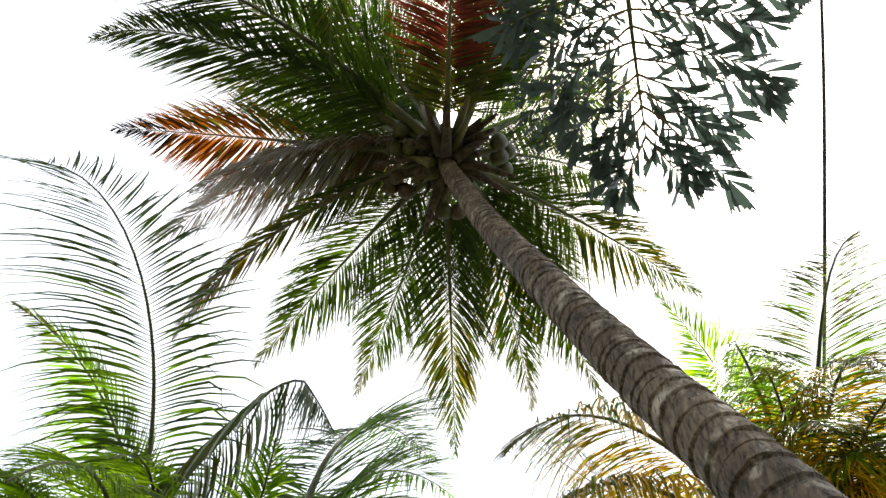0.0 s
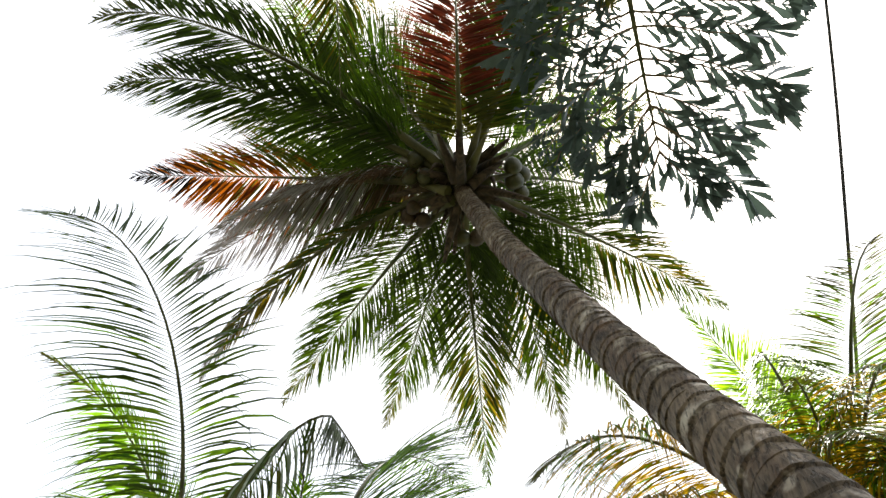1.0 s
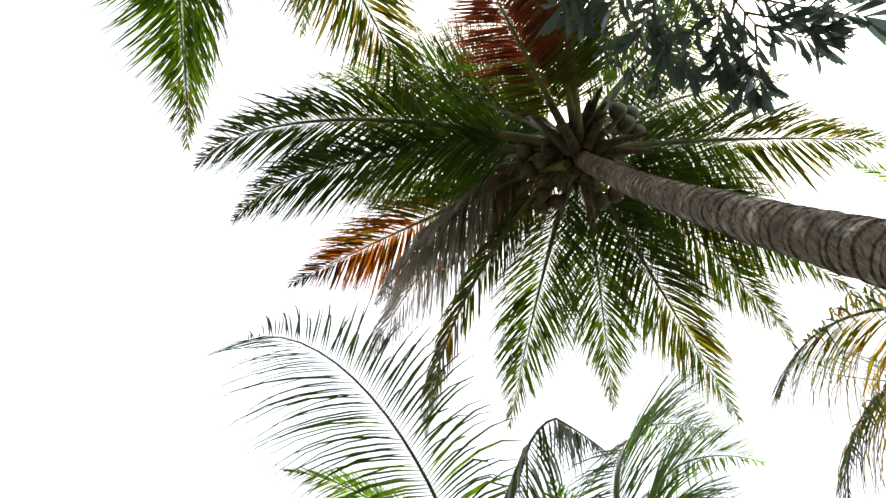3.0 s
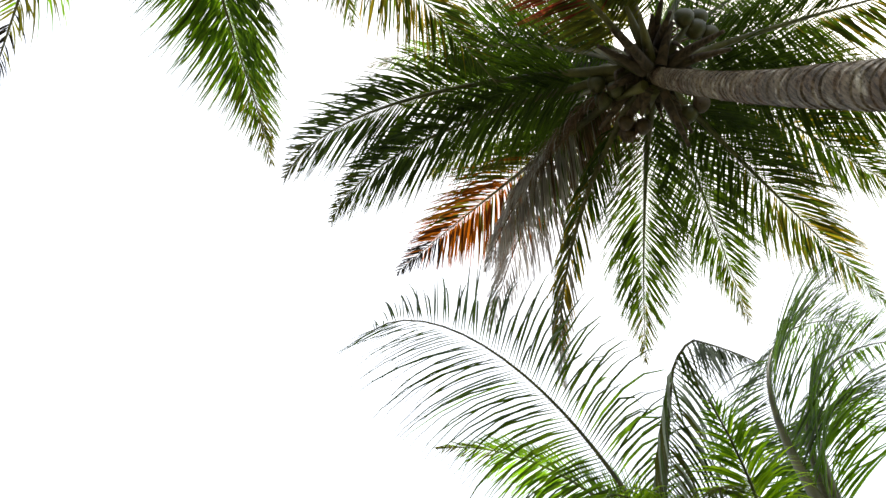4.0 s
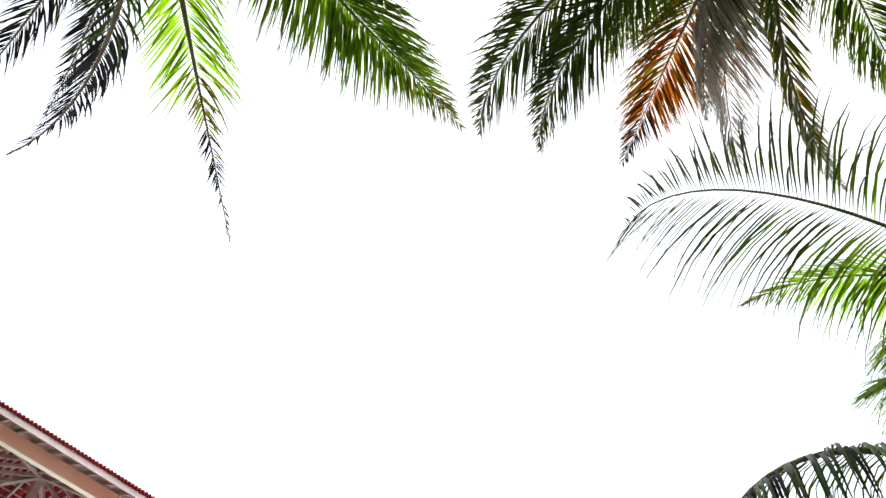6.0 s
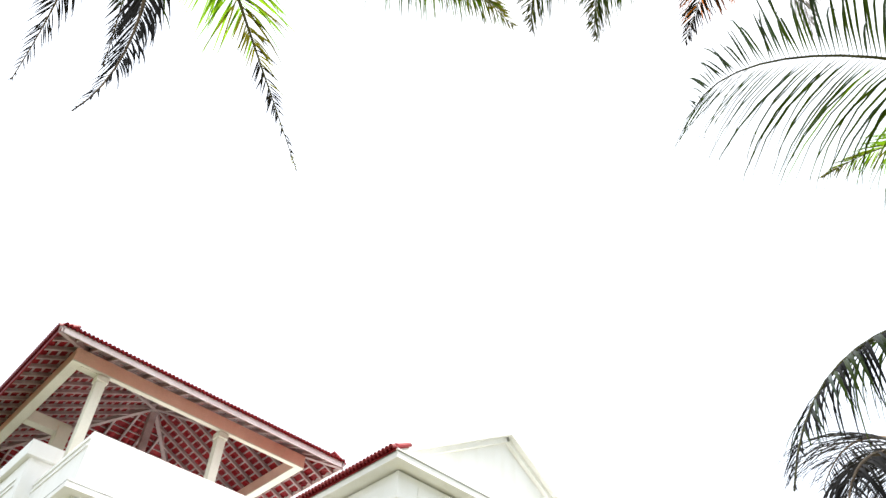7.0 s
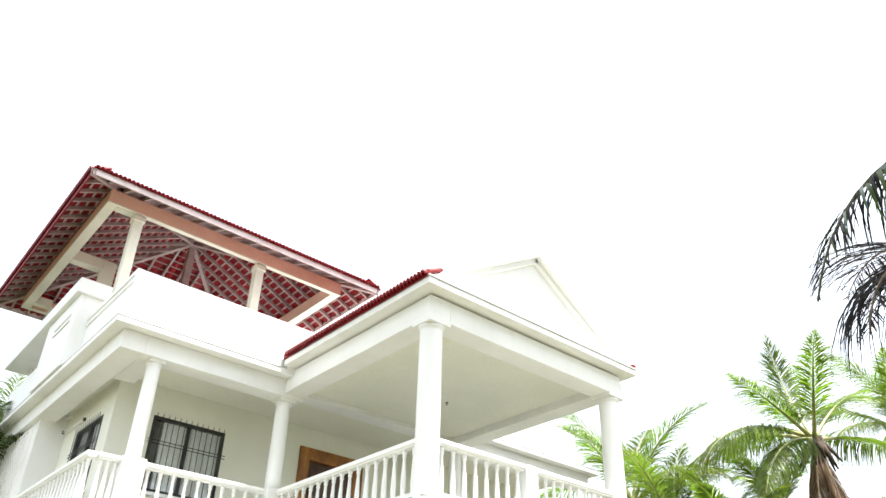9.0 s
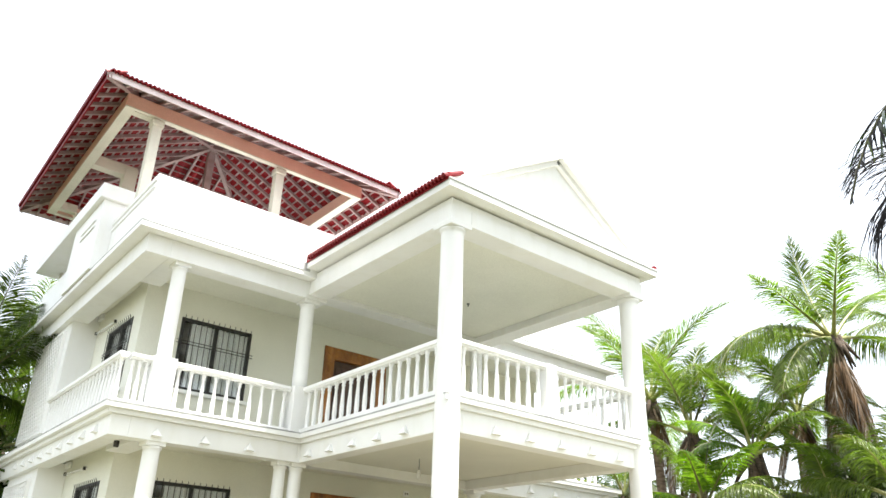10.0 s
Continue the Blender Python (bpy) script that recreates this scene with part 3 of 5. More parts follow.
raking(-FO, FASCIA2, RIDGE_X, RIDGE_Z)
raking(PX + FO, FASCIA2, RIDGE_X, RIDGE_Z)


# roof tiles: half-round rows laid down a slope
def tile_mesh(length, width=0.24):
    bm = bmesh.new()
    seg = 8
    rings = []
    for k, (l, r) in enumerate(((0.0, 1.0), (length, 0.88))):
        ring = []
        for i in range(seg + 1):
            a = math.pi * i / seg
            ring.append(bm.verts.new((math.cos(a) * width / 2 * r, l, math.sin(a) * 0.08 * r + 0.01)))
        for i in range(seg, -1, -1):
            a = math.pi * i / seg
            ring.append(bm.verts.new((math.cos(a) * (width / 2 - 0.022) * r, l, math.sin(a) * 0.045 * r)))
        rings.append(ring)
    n = len(rings[0])
    for i in range(n):
        bm.faces.new((rings[0][i], rings[0][(i + 1) % n], rings[1][(i + 1) % n], rings[1][i]))
    bm.faces.new(rings[0][::-1])
    bm.faces.new(rings[1])
    me = bpy.data.meshes.new("tile")
    bmesh.ops.recalc_face_normals(bm, faces=bm.faces)
    bm.to_mesh(me)
    bm.free()
    me.materials.append(TILE)
    return me


TILE_EAVE = tile_mesh(0.42, 0.102)


def eave_tiles(roof, start, along, up, count, pitch=0.2):
    """One eave course of tiles as separate pieces: start and directions in house axes."""
    along, up = Vector(along).normalized(), Vector(up).normalized()
    side = along if along.cross(up).z > 0 else -along
    rot = Matrix((side, up, side.cross(up))).transposed().to_4x4()
    for i in range(count):
        ob = new("roof_tile", TILE_EAVE)
        ob.parent = roof
        p = HOUSE @ (Vector(start) + along * (pitch * (i + 0.5)))
        ob.matrix_local = Matrix.Translation(p) @ rot


def slope_sheet(name, a, b, c, d, parent, thick=0.05):
    """The joined tile field of one slope: a corrugated sheet a-b along the eave, d-c along the top."""
    a, b, c, d = (Vector(p) for p in (a, b, c, d))
    nrm = (b - a).cross(d - a).normalized()
    if nrm.z < 0:
        nrm = -nrm
    cols, rows_ = int((b - a).length / 0.05), 14
    verts, faces = [], []
    for j in range(rows_ + 1):
        for i in range(cols + 1):
            u, w = i / cols, j / rows_
            p = (a.lerp(b, u)).lerp(d.lerp(c, u), w)
            verts.append(HOUSE @ (p + nrm * (0.035 * math.sin(u * (b - a).length / 0.2 * 2 * math.pi) + 0.03)))
    for j in range(rows_):
        for i in range(cols):
            k = j * (cols + 1) + i
            faces.append((k, k + 1, k + cols + 2, k + cols + 1))
    me = mesh_of(name, verts, faces, [TILE], smooth=True)
    ob = part_mesh(name, me, parent)
    m = ob.modifiers.new("thickness", "SOLIDIFY")
    m.thickness = 0.02
    return ob


porch_roof = new("porch_roof")
porch_roof.parent = house
porch_roof["label"] = "low red tiled gable roof over the porch"
ry0, ry1 = -FO + 0.46, PY - FO
rise = RIDGE_Z - 0.1 - FASCIA2
slope_sheet("tile_field", (-FO + 0.1, ry0, FASCIA2 + 0.05), (-FO + 0.1, ry1, FASCIA2 + 0.05), (RIDGE_X, ry1 + 1.5, RIDGE_Z - 0.1), (RIDGE_X, ry0, RIDGE_Z - 0.1), porch_roof)
slope_sheet("tile_field", (PX + FO - 0.1, ry0, FASCIA2 + 0.05), (PX + FO - 0.1, ry1, FASCIA2 + 0.05), (RIDGE_X, ry1 + 1.5, RIDGE_Z - 0.1), (RIDGE_X, ry0, RIDGE_Z - 0.1), porch_roof)
eave_tiles(porch_roof, (-FO - 0.07, -FO + 0.02, FASCIA2 + 0.005), (0, 1, 0), (RIDGE_X + FO, 0, rise), 47, 0.09)
eave_tiles(porch_roof, (PX + FO + 0.03, -FO + 0.12, FASCIA2 + 0.005), (0, 1, 0), (RIDGE_X - PX - FO, 0, rise), 47, 0.09)

hpart("eave_board", bm_box(bmesh.new(), -FO - 0.03, -FO + 0.06, -FO + 0.02, PY - FO, FASCIA2 + 0.002, FASCIA2 + 0.12, 0.01), TILE, porch_roof)
hpart("eave_board", bm_box(bmesh.new(), PX + FO - 0.06, PX + FO + 0.03, -FO + 0.02, PY - FO, FASCIA2 + 0.002, FASCIA2 + 0.12, 0.01), TILE, porch_roof)

# roof terrace: parapets and the stair block on the left side
hbox("parapet", WING - 0.06, 0.35, PY + 0.0, PY + 0.16, EAVE2, 8.5, None, 0.015)
hbox("parapet", WING - 0.06, WING + 0.05, PY + 0.16, BACK - 0.2, EAVE2, 8.5, None, 0.015)
hbox("parapet", PX + 0.3, RIGHT, PY + 0.0, PY + 0.16, EAVE2, 8.3, None, 0.015)
for z in (8.22, 8.36):
    hbox("parapet_moulding", WING - 0.085, WING - 0.058, PY + 0.02, 7.6, z, z + 0.035, None, 0.008)
hbox("stair_room", WING - 0.34, -2.6, 6.95, 9.0, EAVE2 + 0.002, 8.88, None, 0.012)
hbox("stair_room_cornice", WING - 0.44, -2.6, 6.85, 12.4, 8.882, 9.2, None, 0.02)
hbox("slot_moulding", WING - 0.365, WING - 0.342, 7.25, 8.3, 8.36, 8.40, None, 0.006)
hbox("slot_moulding", WING - 0.365, WING - 0.342, 7.25, 8.3, 8.50, 8.54, None, 0.006)
hbox("terrace_floor", WING + 0.14, RIGHT, PY + 0.3, BACK, 7.36, 7.46, WHITE)

# roof pavilion: columns, cantilevered ring beam, hipped tile roof seen from below
pav = new("roof_pavilion")
pav.parent = house
pav["label"] = "open terrace pavilion under a red tiled hip roof"
RX0, RX1, RY0, RY1, RZ = -3.87, 1.91, 6.04, 12.4, 10.58


def pbox(name, x0, x1, y0, y1, z0, z1, mat, bevel=0.01):
    return hpart(name, bm_box(bmesh.new(), x0, x1, y0, y1, z0, z1, bevel), mat, pav)


for nm, x0, x1, y0, y1 in (("ring_beam", RX0, RX1, RY0, RY0 + 0.12), ("ring_beam", RX0, RX1, RY1 - 0.12, RY1), ("ring_beam", RX0, RX0 + 0.2, RY0 + 0.12, RY1 - 0.12), ("ring_beam", RX1 - 0.2, RX1, RY0 + 0.12, RY1 - 0.12)):
    pbox(nm, x0, x1, y0, y1, RZ + 0.03, RZ + 0.32, PEACH, 0.006)
    pbox("beam_soffit", x0 - 0.004, x1 + 0.004, y0 - 0.004, y1 + 0.004, RZ, RZ + 0.028, CREAM, 0.006)
for x in (-3.17, -0.29):
    for y in (6.165, 11.9):
        pbox("pavilion_column", x - 0.1, x + 0.1, y - 0.1, y + 0.1, 7.46, RZ - 0.02, CREAM, 0.012)
        pbox("column_bracket", x - 0.13, x + 0.13, y - 0.13, y + 0.13, RZ - 0.16, RZ - 0.022, CREAM, 0.02)
        if x < -3:
            pbox("cross_beam", RX0 + 0.2, x - 0.1, y - 0.06, y + 0.12, RZ - 0.018, RZ + 0.2, CREAM, 0.008)
pbox("cross_beam", RX0 + 0.2, -2.7, 8.9, 9.15, RZ - 0.018, RZ + 0.25, CREAM, 0.008)
pbox("pavilion_column", -2.98, -2.68, 8.88, 9.18, 7.46, RZ + 0.2, CREAM, 0.012)
EX0, EX1, EY0, EY1, EZ = -4.42, 2.62, 5.42, 13.0, 10.69
CX, CY, CZ = (EX0 + EX1) / 2, (EY0 + EY1) / 2, 12.35
pbox("centre_post", CX - 0.09, CX + 0.09, CY - 0.09, CY + 0.09, 7.46, CZ - 0.2, BATTEN)
corners = [Vector((EX0, EY0, EZ)), Vector((EX1, EY0, EZ)), Vector((EX1, EY1, EZ)), Vector((EX0, EY1, EZ))]
apex = Vector((CX, CY, CZ))


for i in range(4):
    a, b = corners[i], corners[(i + 1) % 4]
    slope = new("roof_slope")
    slope.parent = pav
    # tile field, a little over the rafters
    up = Vector((0, 0, 0.09))
    verts, faces = [], []
    n = (b - a).cross(apex - a).normalized()
    n = n if n.z > 0 else -n
    nrow = 26
    for j in range(nrow + 1):
        w = j / nrow
        for k in range(131):
            u = k / 130
            p = a.lerp(b, u).lerp(apex, w)
            q = (p - a).dot((b - a).normalized())
            verts.append(HOUSE @ (p + up + n * (0.028 * math.sin(q / 0.2 * 2 * math.pi) + 0.02 * (j % 2))))
    for j in range(nrow):
        for k in range(130):
            m0 = j * 131 + k
            faces.append((m0, m0 + 1, m0 + 132, m0 + 131))
    ob = part_mesh("tile_field", mesh_of("tile_field", verts, faces, [TILE], smooth=True), slope)
    ob.modifiers.new("thickness", "SOLIDIFY").thickness = 0.02
    mid = (a + b) / 2
    # rafters run up the slope, battens along it
    length = (b - a).length
    nr = int(length / 0.40)
    for k in range(1, nr):
        u = k / nr
        base = a.lerp(b, u)
        w = 1 - abs(2 * u - 1)
        top = base + (apex - mid) * w
        if (top - base).length > 0.25:
            hbar("rafter", base, top, 0.05, 0.08, BATTEN, slope)
    nb = 20
    for k in range(1, nb):
        w = k / nb
        hbar("batten", a.lerp(apex, w) + Vector((0, 0, 0.06)), b.lerp(apex, w) + Vector((0, 0, 0.06)), 0.04, 0.025, BATTEN, slope)
    hbar("hip_rafter", a, apex, 0.1, 0.14, BATTEN, slope)
    # the left board's shade is put into its colour: tile red, not pale paint
    hbar("fascia_board", a + Vector((0, 0, 0.03)), b + Vector((0, 0, 0.03)), 0.03, 0.13, TILE if i == 3 else FASCIA, slope)
    d = (b - a).normalized()
    inw = (apex - mid)
    eave_tiles(slope, a + Vector((0, 0, 0.085)) - inw.normalized() * 0.055, d, inw, int(length / 0.09), 0.09)

# small fittings under the porch
def pendant(x, y, z):
    lamp = thing("pendant_lamp", "small white pendant bulb holder under the porch ceiling", "lamp", at=tuple(hat(x, y, z)))
    part("cord", bm_tube(bmesh.new(), [Vector((0, 0, 0)), Vector((0.004, 0, -0.1)), Vector((0, 0.003, -0.2))], [0.006] * 3, 6), CABLE, lamp)
    part("bulb", bm_lathe(bmesh.new(), [(0.015, -0.2), (0.03, -0.22), (0.036, -0.27), (0.034, -0.32), (0.015, -0.35)][::-1], 12), BULB, lamp)


pendant(1.8, 3.0, 4.0)
spot = thing("security_camera", "small black camera under the balcony edge", "camera", at=tuple(hat(LEFT + 0.3, PY + 0.3, BEAM1)))
part("lens", bm_lathe(bmesh.new(), [(0.035, -0.10), (0.045, -0.08), (0.045, 0.0)], 12), IRON, spot)


def tube_light(y, z):
    """A fluorescent tube on its batten, fixed to the side wall over a window."""
    lamp = thing("tube_light", "white fluorescent tube light on the wall over the window", "lamp", "tube lights", at=tuple(hat(WL, y, z)))
    part("batten", bm_box(bmesh.new(), -0.04, 0.0, -0.6, 0.6, -0.025, 0.025, 0.004), WHITE, lamp)
    part("tube", bm_tube(bmesh.new(), [Vector((-0.065, -0.57, -0.01)), Vector((-0.065, 0.57, -0.01))], [0.014, 0.014], 10), BULB, lamp)
    for e in (-0.585, 0.585):
        part("holder", bm_box(bmesh.new(), -0.085, -0.035, e - 0.02, e + 0.02, -0.035, 0.03, 0.004), IRON, lamp)


tube_light(8.2, 3.73)
tube_light(8.25, 6.67)
for x, y, z in ((-3.09, 7.1, 7.12), (2.62, 2.67, 7.12)):
    hook = thing("ceiling_hook", "small black hook in the balcony ceiling", "hook", "ceiling hooks", at=tuple(hat(x, y, z)))
    part("plate", bm_lathe(bmesh.new(), [(0.03, -0.012), (0.032, 0.0)], 10), IRON, hook)
    part("eye", bm_tube(bmesh.new(), [Vector((0.0, 0.0, -0.008)), Vector((0.015, 0, -0.035)), Vector((0, 0, -0.06)), Vector((-0.015, 0, -0.04))], [0.007] * 4, 6), IRON, hook)
switch = thing("socket_box", "small white socket box on the porch wall", "socket", at=tuple(hat(3.71, WALL_Y, 3.82)))
part("plate", bm_box(bmesh.new(), -0.08, 0.08, -0.03, 0.0, -0.06, 0.06, 0.006), WHITE, switch)
for e in (-0.03, 0.03):
    part("socket", bm_box(bmesh.new(), e - 0.018, e + 0.018, -0.034, -0.029, -0.018, 0.018, 0.003), IRON, switch)


# ---- palms ----
def curve_of(base, az, el, length, bend, side, n=18, knee=None):
    """The line of a leaf stalk: it leaves at az and el (degrees) and bends down by bend and aside by side towards the tip.
    knee: (share of the length, degrees) at which a broken stalk folds over."""
    pts = [Vector(base)]
    for i in range(n):
        s = (i + 0.5) / n
        e, a = radians(el - bend * s ** 1.5), radians(az + side * s)
        if knee:
            e -= radians(knee[1]) * min(1.0, max(0.0, (s - knee[0]) / 0.14 + 0.5))
        pts.append(pts[-1] + Vector((math.cos(e) * math.cos(a), math.cos(e) * math.sin(a), math.sin(e))) * (length / n))
    return pts


# look of a frond: leaflet length, droop, spread angle, count a side, share of missing leaflets, stalk material, and bands of leaf colour along the stalk
LOOKS = {
    "green": (0.98, 1.5, 47, 225, 0.03, RACHIS, ((0.0, GREEN), (0.84, OLIVE)), 0.3, 0.0092),
    "olive": (0.98, 1.5, 47, 225, 0.04, RACHIS, ((0.0, GREEN), (0.45, GOLD), (0.52, GREEN), (0.8, OLIVE)), 0.3, 0.0092),
    "gold": (0.98, 1.5, 47, 225, 0.04, RACHIS, ((0.0, GREEN), (0.5, OLIVE), (0.62, GOLD), (0.7, GREEN)), 0.35, 0.0092),
    "light": (0.84, 1.6, 46, 165, 0.03, RACHIS, ((0.0, LIGHT), (0.85, OLIVE)), 0.2, 0.0086),
    "vivid": (0.92, 1.6, 48, 165, 0.03, RACHIS, ((0.0, LIT_GREEN), (0.75, LIGHT)), 0.3, 0.0094),
    "yellow": (1.15, 2.4, 52, 175, 0.05, RACHIS, ((0.0, LIGHT), (0.16, YELLOW), (0.66, LIGHT), (0.8, OLIVE)), 0.4, 0.0098),
    "rust": (0.95, 1.5, 52, 245, 0.03, RACHIS, ((0.0, GREEN), (0.26, OLIVE), (0.40, RUST), (0.55, OLIVE), (0.60, RUST), (0.76, DARK)), 0.2, 0.0115),
    "red": (0.85, 0.40, 72, 190, 0.03, RACHIS, ((0.0, OLIVE), (0.22, RED), (0.9, RUST)), 0.2, 0.012),
    "dead": (1.25, 4.4, 52, 300, 0.06, RACHIS_DRY, ((0.0, BROWN), (0.34, DEAD)), 0.4, 0.0066),
    "skirt": (1.0, 2.6, 24, 150, 0.08, RACHIS_DRY, ((0.0, BROWN), (0.6, DEAD)), 0.9, 0.009),
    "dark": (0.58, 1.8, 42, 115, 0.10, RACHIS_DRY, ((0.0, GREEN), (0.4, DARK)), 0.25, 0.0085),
    "far": (1.15, 2.6, 48, 190, 0.04, RACHIS_PALE, ((0.0, FAR), (0.85, OLIVE)), 0.4, 0.008),
    "farlight": (1.0, 1.4, 42, 200, 0.03, RACHIS_PALE, ((0.0, FAR), (0.25, LIGHT), (0.45, FAR)), 0.7, 0.0092),
    "tail": (0.70, 0.9, 44, 130, 0.06, RACHIS, ((0.0, LIGHT), (0.5, OLIVE), (0.7, DARK), (0.95, OLIVE)), 0.2, 0.0105),
    "feather": (1.2, 1.2, 70, 102, 0.03, RACHIS, ((0.0, LIGHT), (0.14, GREEN), (0.5, SHEEN_GREEN), (0.66, GREEN)), 0.5, 0.0082),
    "comb": (0.78, 1.0, 66, 190, 0.03, RACHIS, ((0.0, LIGHT), (0.35, GREEN), (0.6, LIGHT), (0.75, OLIVE)), 0.5, 0.0066),
    "wisp": (0.62, 2.2, 38, 160, 0.08, RACHIS, ((0.0, GREEN), (0.3, OLIVE), (0.45, GOLD), (0.6, OLIVE), (0.72, DEAD)), 0.6, 0.0088),
    "snapped": (1.2, 4.2, 40, 84, 0.04, RACHIS, ((0.0, OLIVE), (0.3, SHEEN_PALE), (0.5, GREEN), (0.6, SHEEN_PALE)), 0.7, 0.0115),
    "broad": (1.12, 1.6, 60, 118, 0.03, RACHIS, ((0.0, LIGHT), (0.3, GREEN), (0.6, LIGHT)), 0.5, 0.0125),
    "droop": (0.85, 5.5, 60, 80, 0.08, RACHIS, ((0.0, GREEN), (0.3, SHEEN_GREEN), (0.5, GREEN), (0.65, DARK)), 0.8, 0.0115),
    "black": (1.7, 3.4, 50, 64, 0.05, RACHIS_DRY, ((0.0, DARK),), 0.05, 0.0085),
}
SLIM = ("feather",)          # fronds with a thin stalk
HANG = {"snapped": 0.62, "dead": 0.40, "green": 0.2, "olive": 0.2, "gold": 0.18, "rust": 0.18, "yellow": 0.15, "wisp": 0.3, "light": 0.24}   # share by which leaflets hang straight down
rng = random.Random(7)


def blade(verts, faces, which, root, out, up, length, width, droop, mat, rnd, segs=5):
    """One leaflet: a folded strip that leaves the stalk along out and sags under its own weight."""
    base = len(verts)
    d = out.normalized()
    p = root.copy()
    prof = (0.25, 0.96, 0.95, 0.68, 0.36, 0.03)
    twist = rnd.uniform(-0.35, 0.35)
    broken = rnd.random() < 0.10
    for i in range(segs + 1):
        s = i / segs
        w = width * prof[i]
        across = d.cross(up)
        if across.length < 1e-4:
            across = d.orthogonal()
        across.normalize()
        nrm = across.cross(d)
        across = (across * math.cos(twist * s) + nrm * math.sin(twist * s))
        verts.append(p - across * w + nrm * w * 0.55)
        verts.append(p)
        verts.append(p + across * w + nrm * w * 0.55)
        step = length / segs
        g = droop * (0.35 + s * 1.3) / segs * (2.2 if broken and i >= 2 else 1.0)
        d = (d + Vector((0, 0, -1)) * g).normalized()
        p = p + d * step
    for i in range(segs):
        a = base + i * 3
        faces.append((a, a + 1, a + 4, a + 3))
        faces.append((a + 1, a + 2, a + 5, a + 4))
        which.extend((mat, mat))


def frond(palm, look_name, az, el, length, bend, side, bare=0.16, fine=1.0, thin=1.0, split=False, label="", knee=None):
    """One leaf of a palm: a tapered stalk with two rows of leaflets."""
    ll, droop, spread, count, gaps, stalk_mat, bands, mixing, width = LOOKS[look_name]
    rnd = random.Random(int(az * 7 + el * 13 + length * 1000 + bend))
    fr_ob = new("frond")
    fr_ob.parent = palm
    if label:
        fr_ob["label"] = label
    pts = curve_of((0, 0, 0), az, el, length, bend, side, 30 if knee else 18, knee)
    n = len(pts) - 1
    slim = 0.3 if look_name in SLIM else 1.0
    rad = [slim * 0.054 * (1 - i / n) ** 2.2 * length / 4.5 + 0.010 * (1 - i / n) + 0.005 for i in range(n + 1)]
    rad[0] *= 1.5
    part("stalk", bm_tube(bmesh.new(), pts, rad, 7), stalk_mat, fr_ob)
    mats = []
    for _, m in bands:
        if m not in mats:
            mats.append(m)
    verts, faces, which = [], [], []
    count = int(count * fine)
    up0 = Vector((0, 0, 1))
    for k in range(count):
        s = bare + (0.995 - bare) * (k + 0.5) / count
        f = s * n
        i = min(int(f), n - 1)
        p = pts[i].lerp(pts[i + 1], f - i)
        tan = (pts[i + 1] - pts[i]).normalized()
        right = tan.cross(up0)
        if right.length < 0.05:
            right = Vector((math.sin(radians(az)), -math.cos(radians(az)), 0))
        right.normalize()
        up = right.cross(tan).normalized()
        q = (s - bare) / (1 - bare)
        reach = ll * length / 4.5 * (0.55 + 0.75 * math.sin(math.pi * min(1, q * 0.9 + 0.12)) ** 0.8) * (1 - (0.4 * q ** 3 if look_name in SLIM else 0.8 * q ** 2.4))
        open_ = radians(spread * (1.0 - 0.5 * q ** 2))
        for sgn in (-1, 1):
            if rnd.random() < gaps * (1 + 2 * q * q) + 0.3 * max(0.0, (q - 0.7) / 0.3) ** 2:
                continue
            if look_name == "tail" and q > 0.5:
                if rnd.random() < 0.4:
                    continue
            a = open_ + radians(rnd.gauss(0, 2.5 if look_name in SLIM else 5.0))
            lift = rnd.gauss(0.12, 0.07)
            d = tan * math.cos(a) + right * (sgn * math.sin(a)) + up * lift
            limp = HANG.get(look_name, 0.0)
            d = d.normalized() * (1 - limp) + Vector((0, 0, -limp))
            col = bands[0][1]
            qq = q + rnd.gauss(0, mixing * 0.35)
            for b0, m in bands:
                if qq >= b0:
                    col = m
            lv = (0.5 if look_name == "tail" and q > 0.5 else 1.0) * reach * rnd.uniform(0.82, 1.08) * (rnd.uniform(0.4, 0.8) if rnd.random() < 0.06 else 1)
            blade(verts, faces, which, p + right * sgn * 0.004, d, up, lv, thin * width * (1.5 - 0.8 * q if look_name == "feather" else 0.55 + 0.65 * min(1.0, reach / (ll * length / 4.5)) ** 1.3) * rnd.uniform(0.75, 1.2), droop * (0.8 + 0.8 * (1 - q) if look_name in SLIM else 0.55 if el > 52 and not knee else 1.0) * min(1.0, reach / (ll * length / 4.5)) ** 1.5 * rnd.uniform(0.7, 1.35), mats.index(col), rnd)
    if split:
        per_v, per_f = 18, 10
        for b in range(len(verts) // per_v):
            vs = verts[b * per_v:(b + 1) * per_v]
            fs = [tuple(j - b * per_v for j in f) for f in faces[b * per_f:(b + 1) * per_f]]
            part_mesh("leaflet", mesh_of("leaflet", vs, fs, [mats[which[b * per_f]]], smooth=True), fr_ob)
    else:
        tagged(part_mesh("foliage", mesh_of("foliage", verts, faces, mats, which, True), fr_ob), kind="stuff")
    return fr_ob


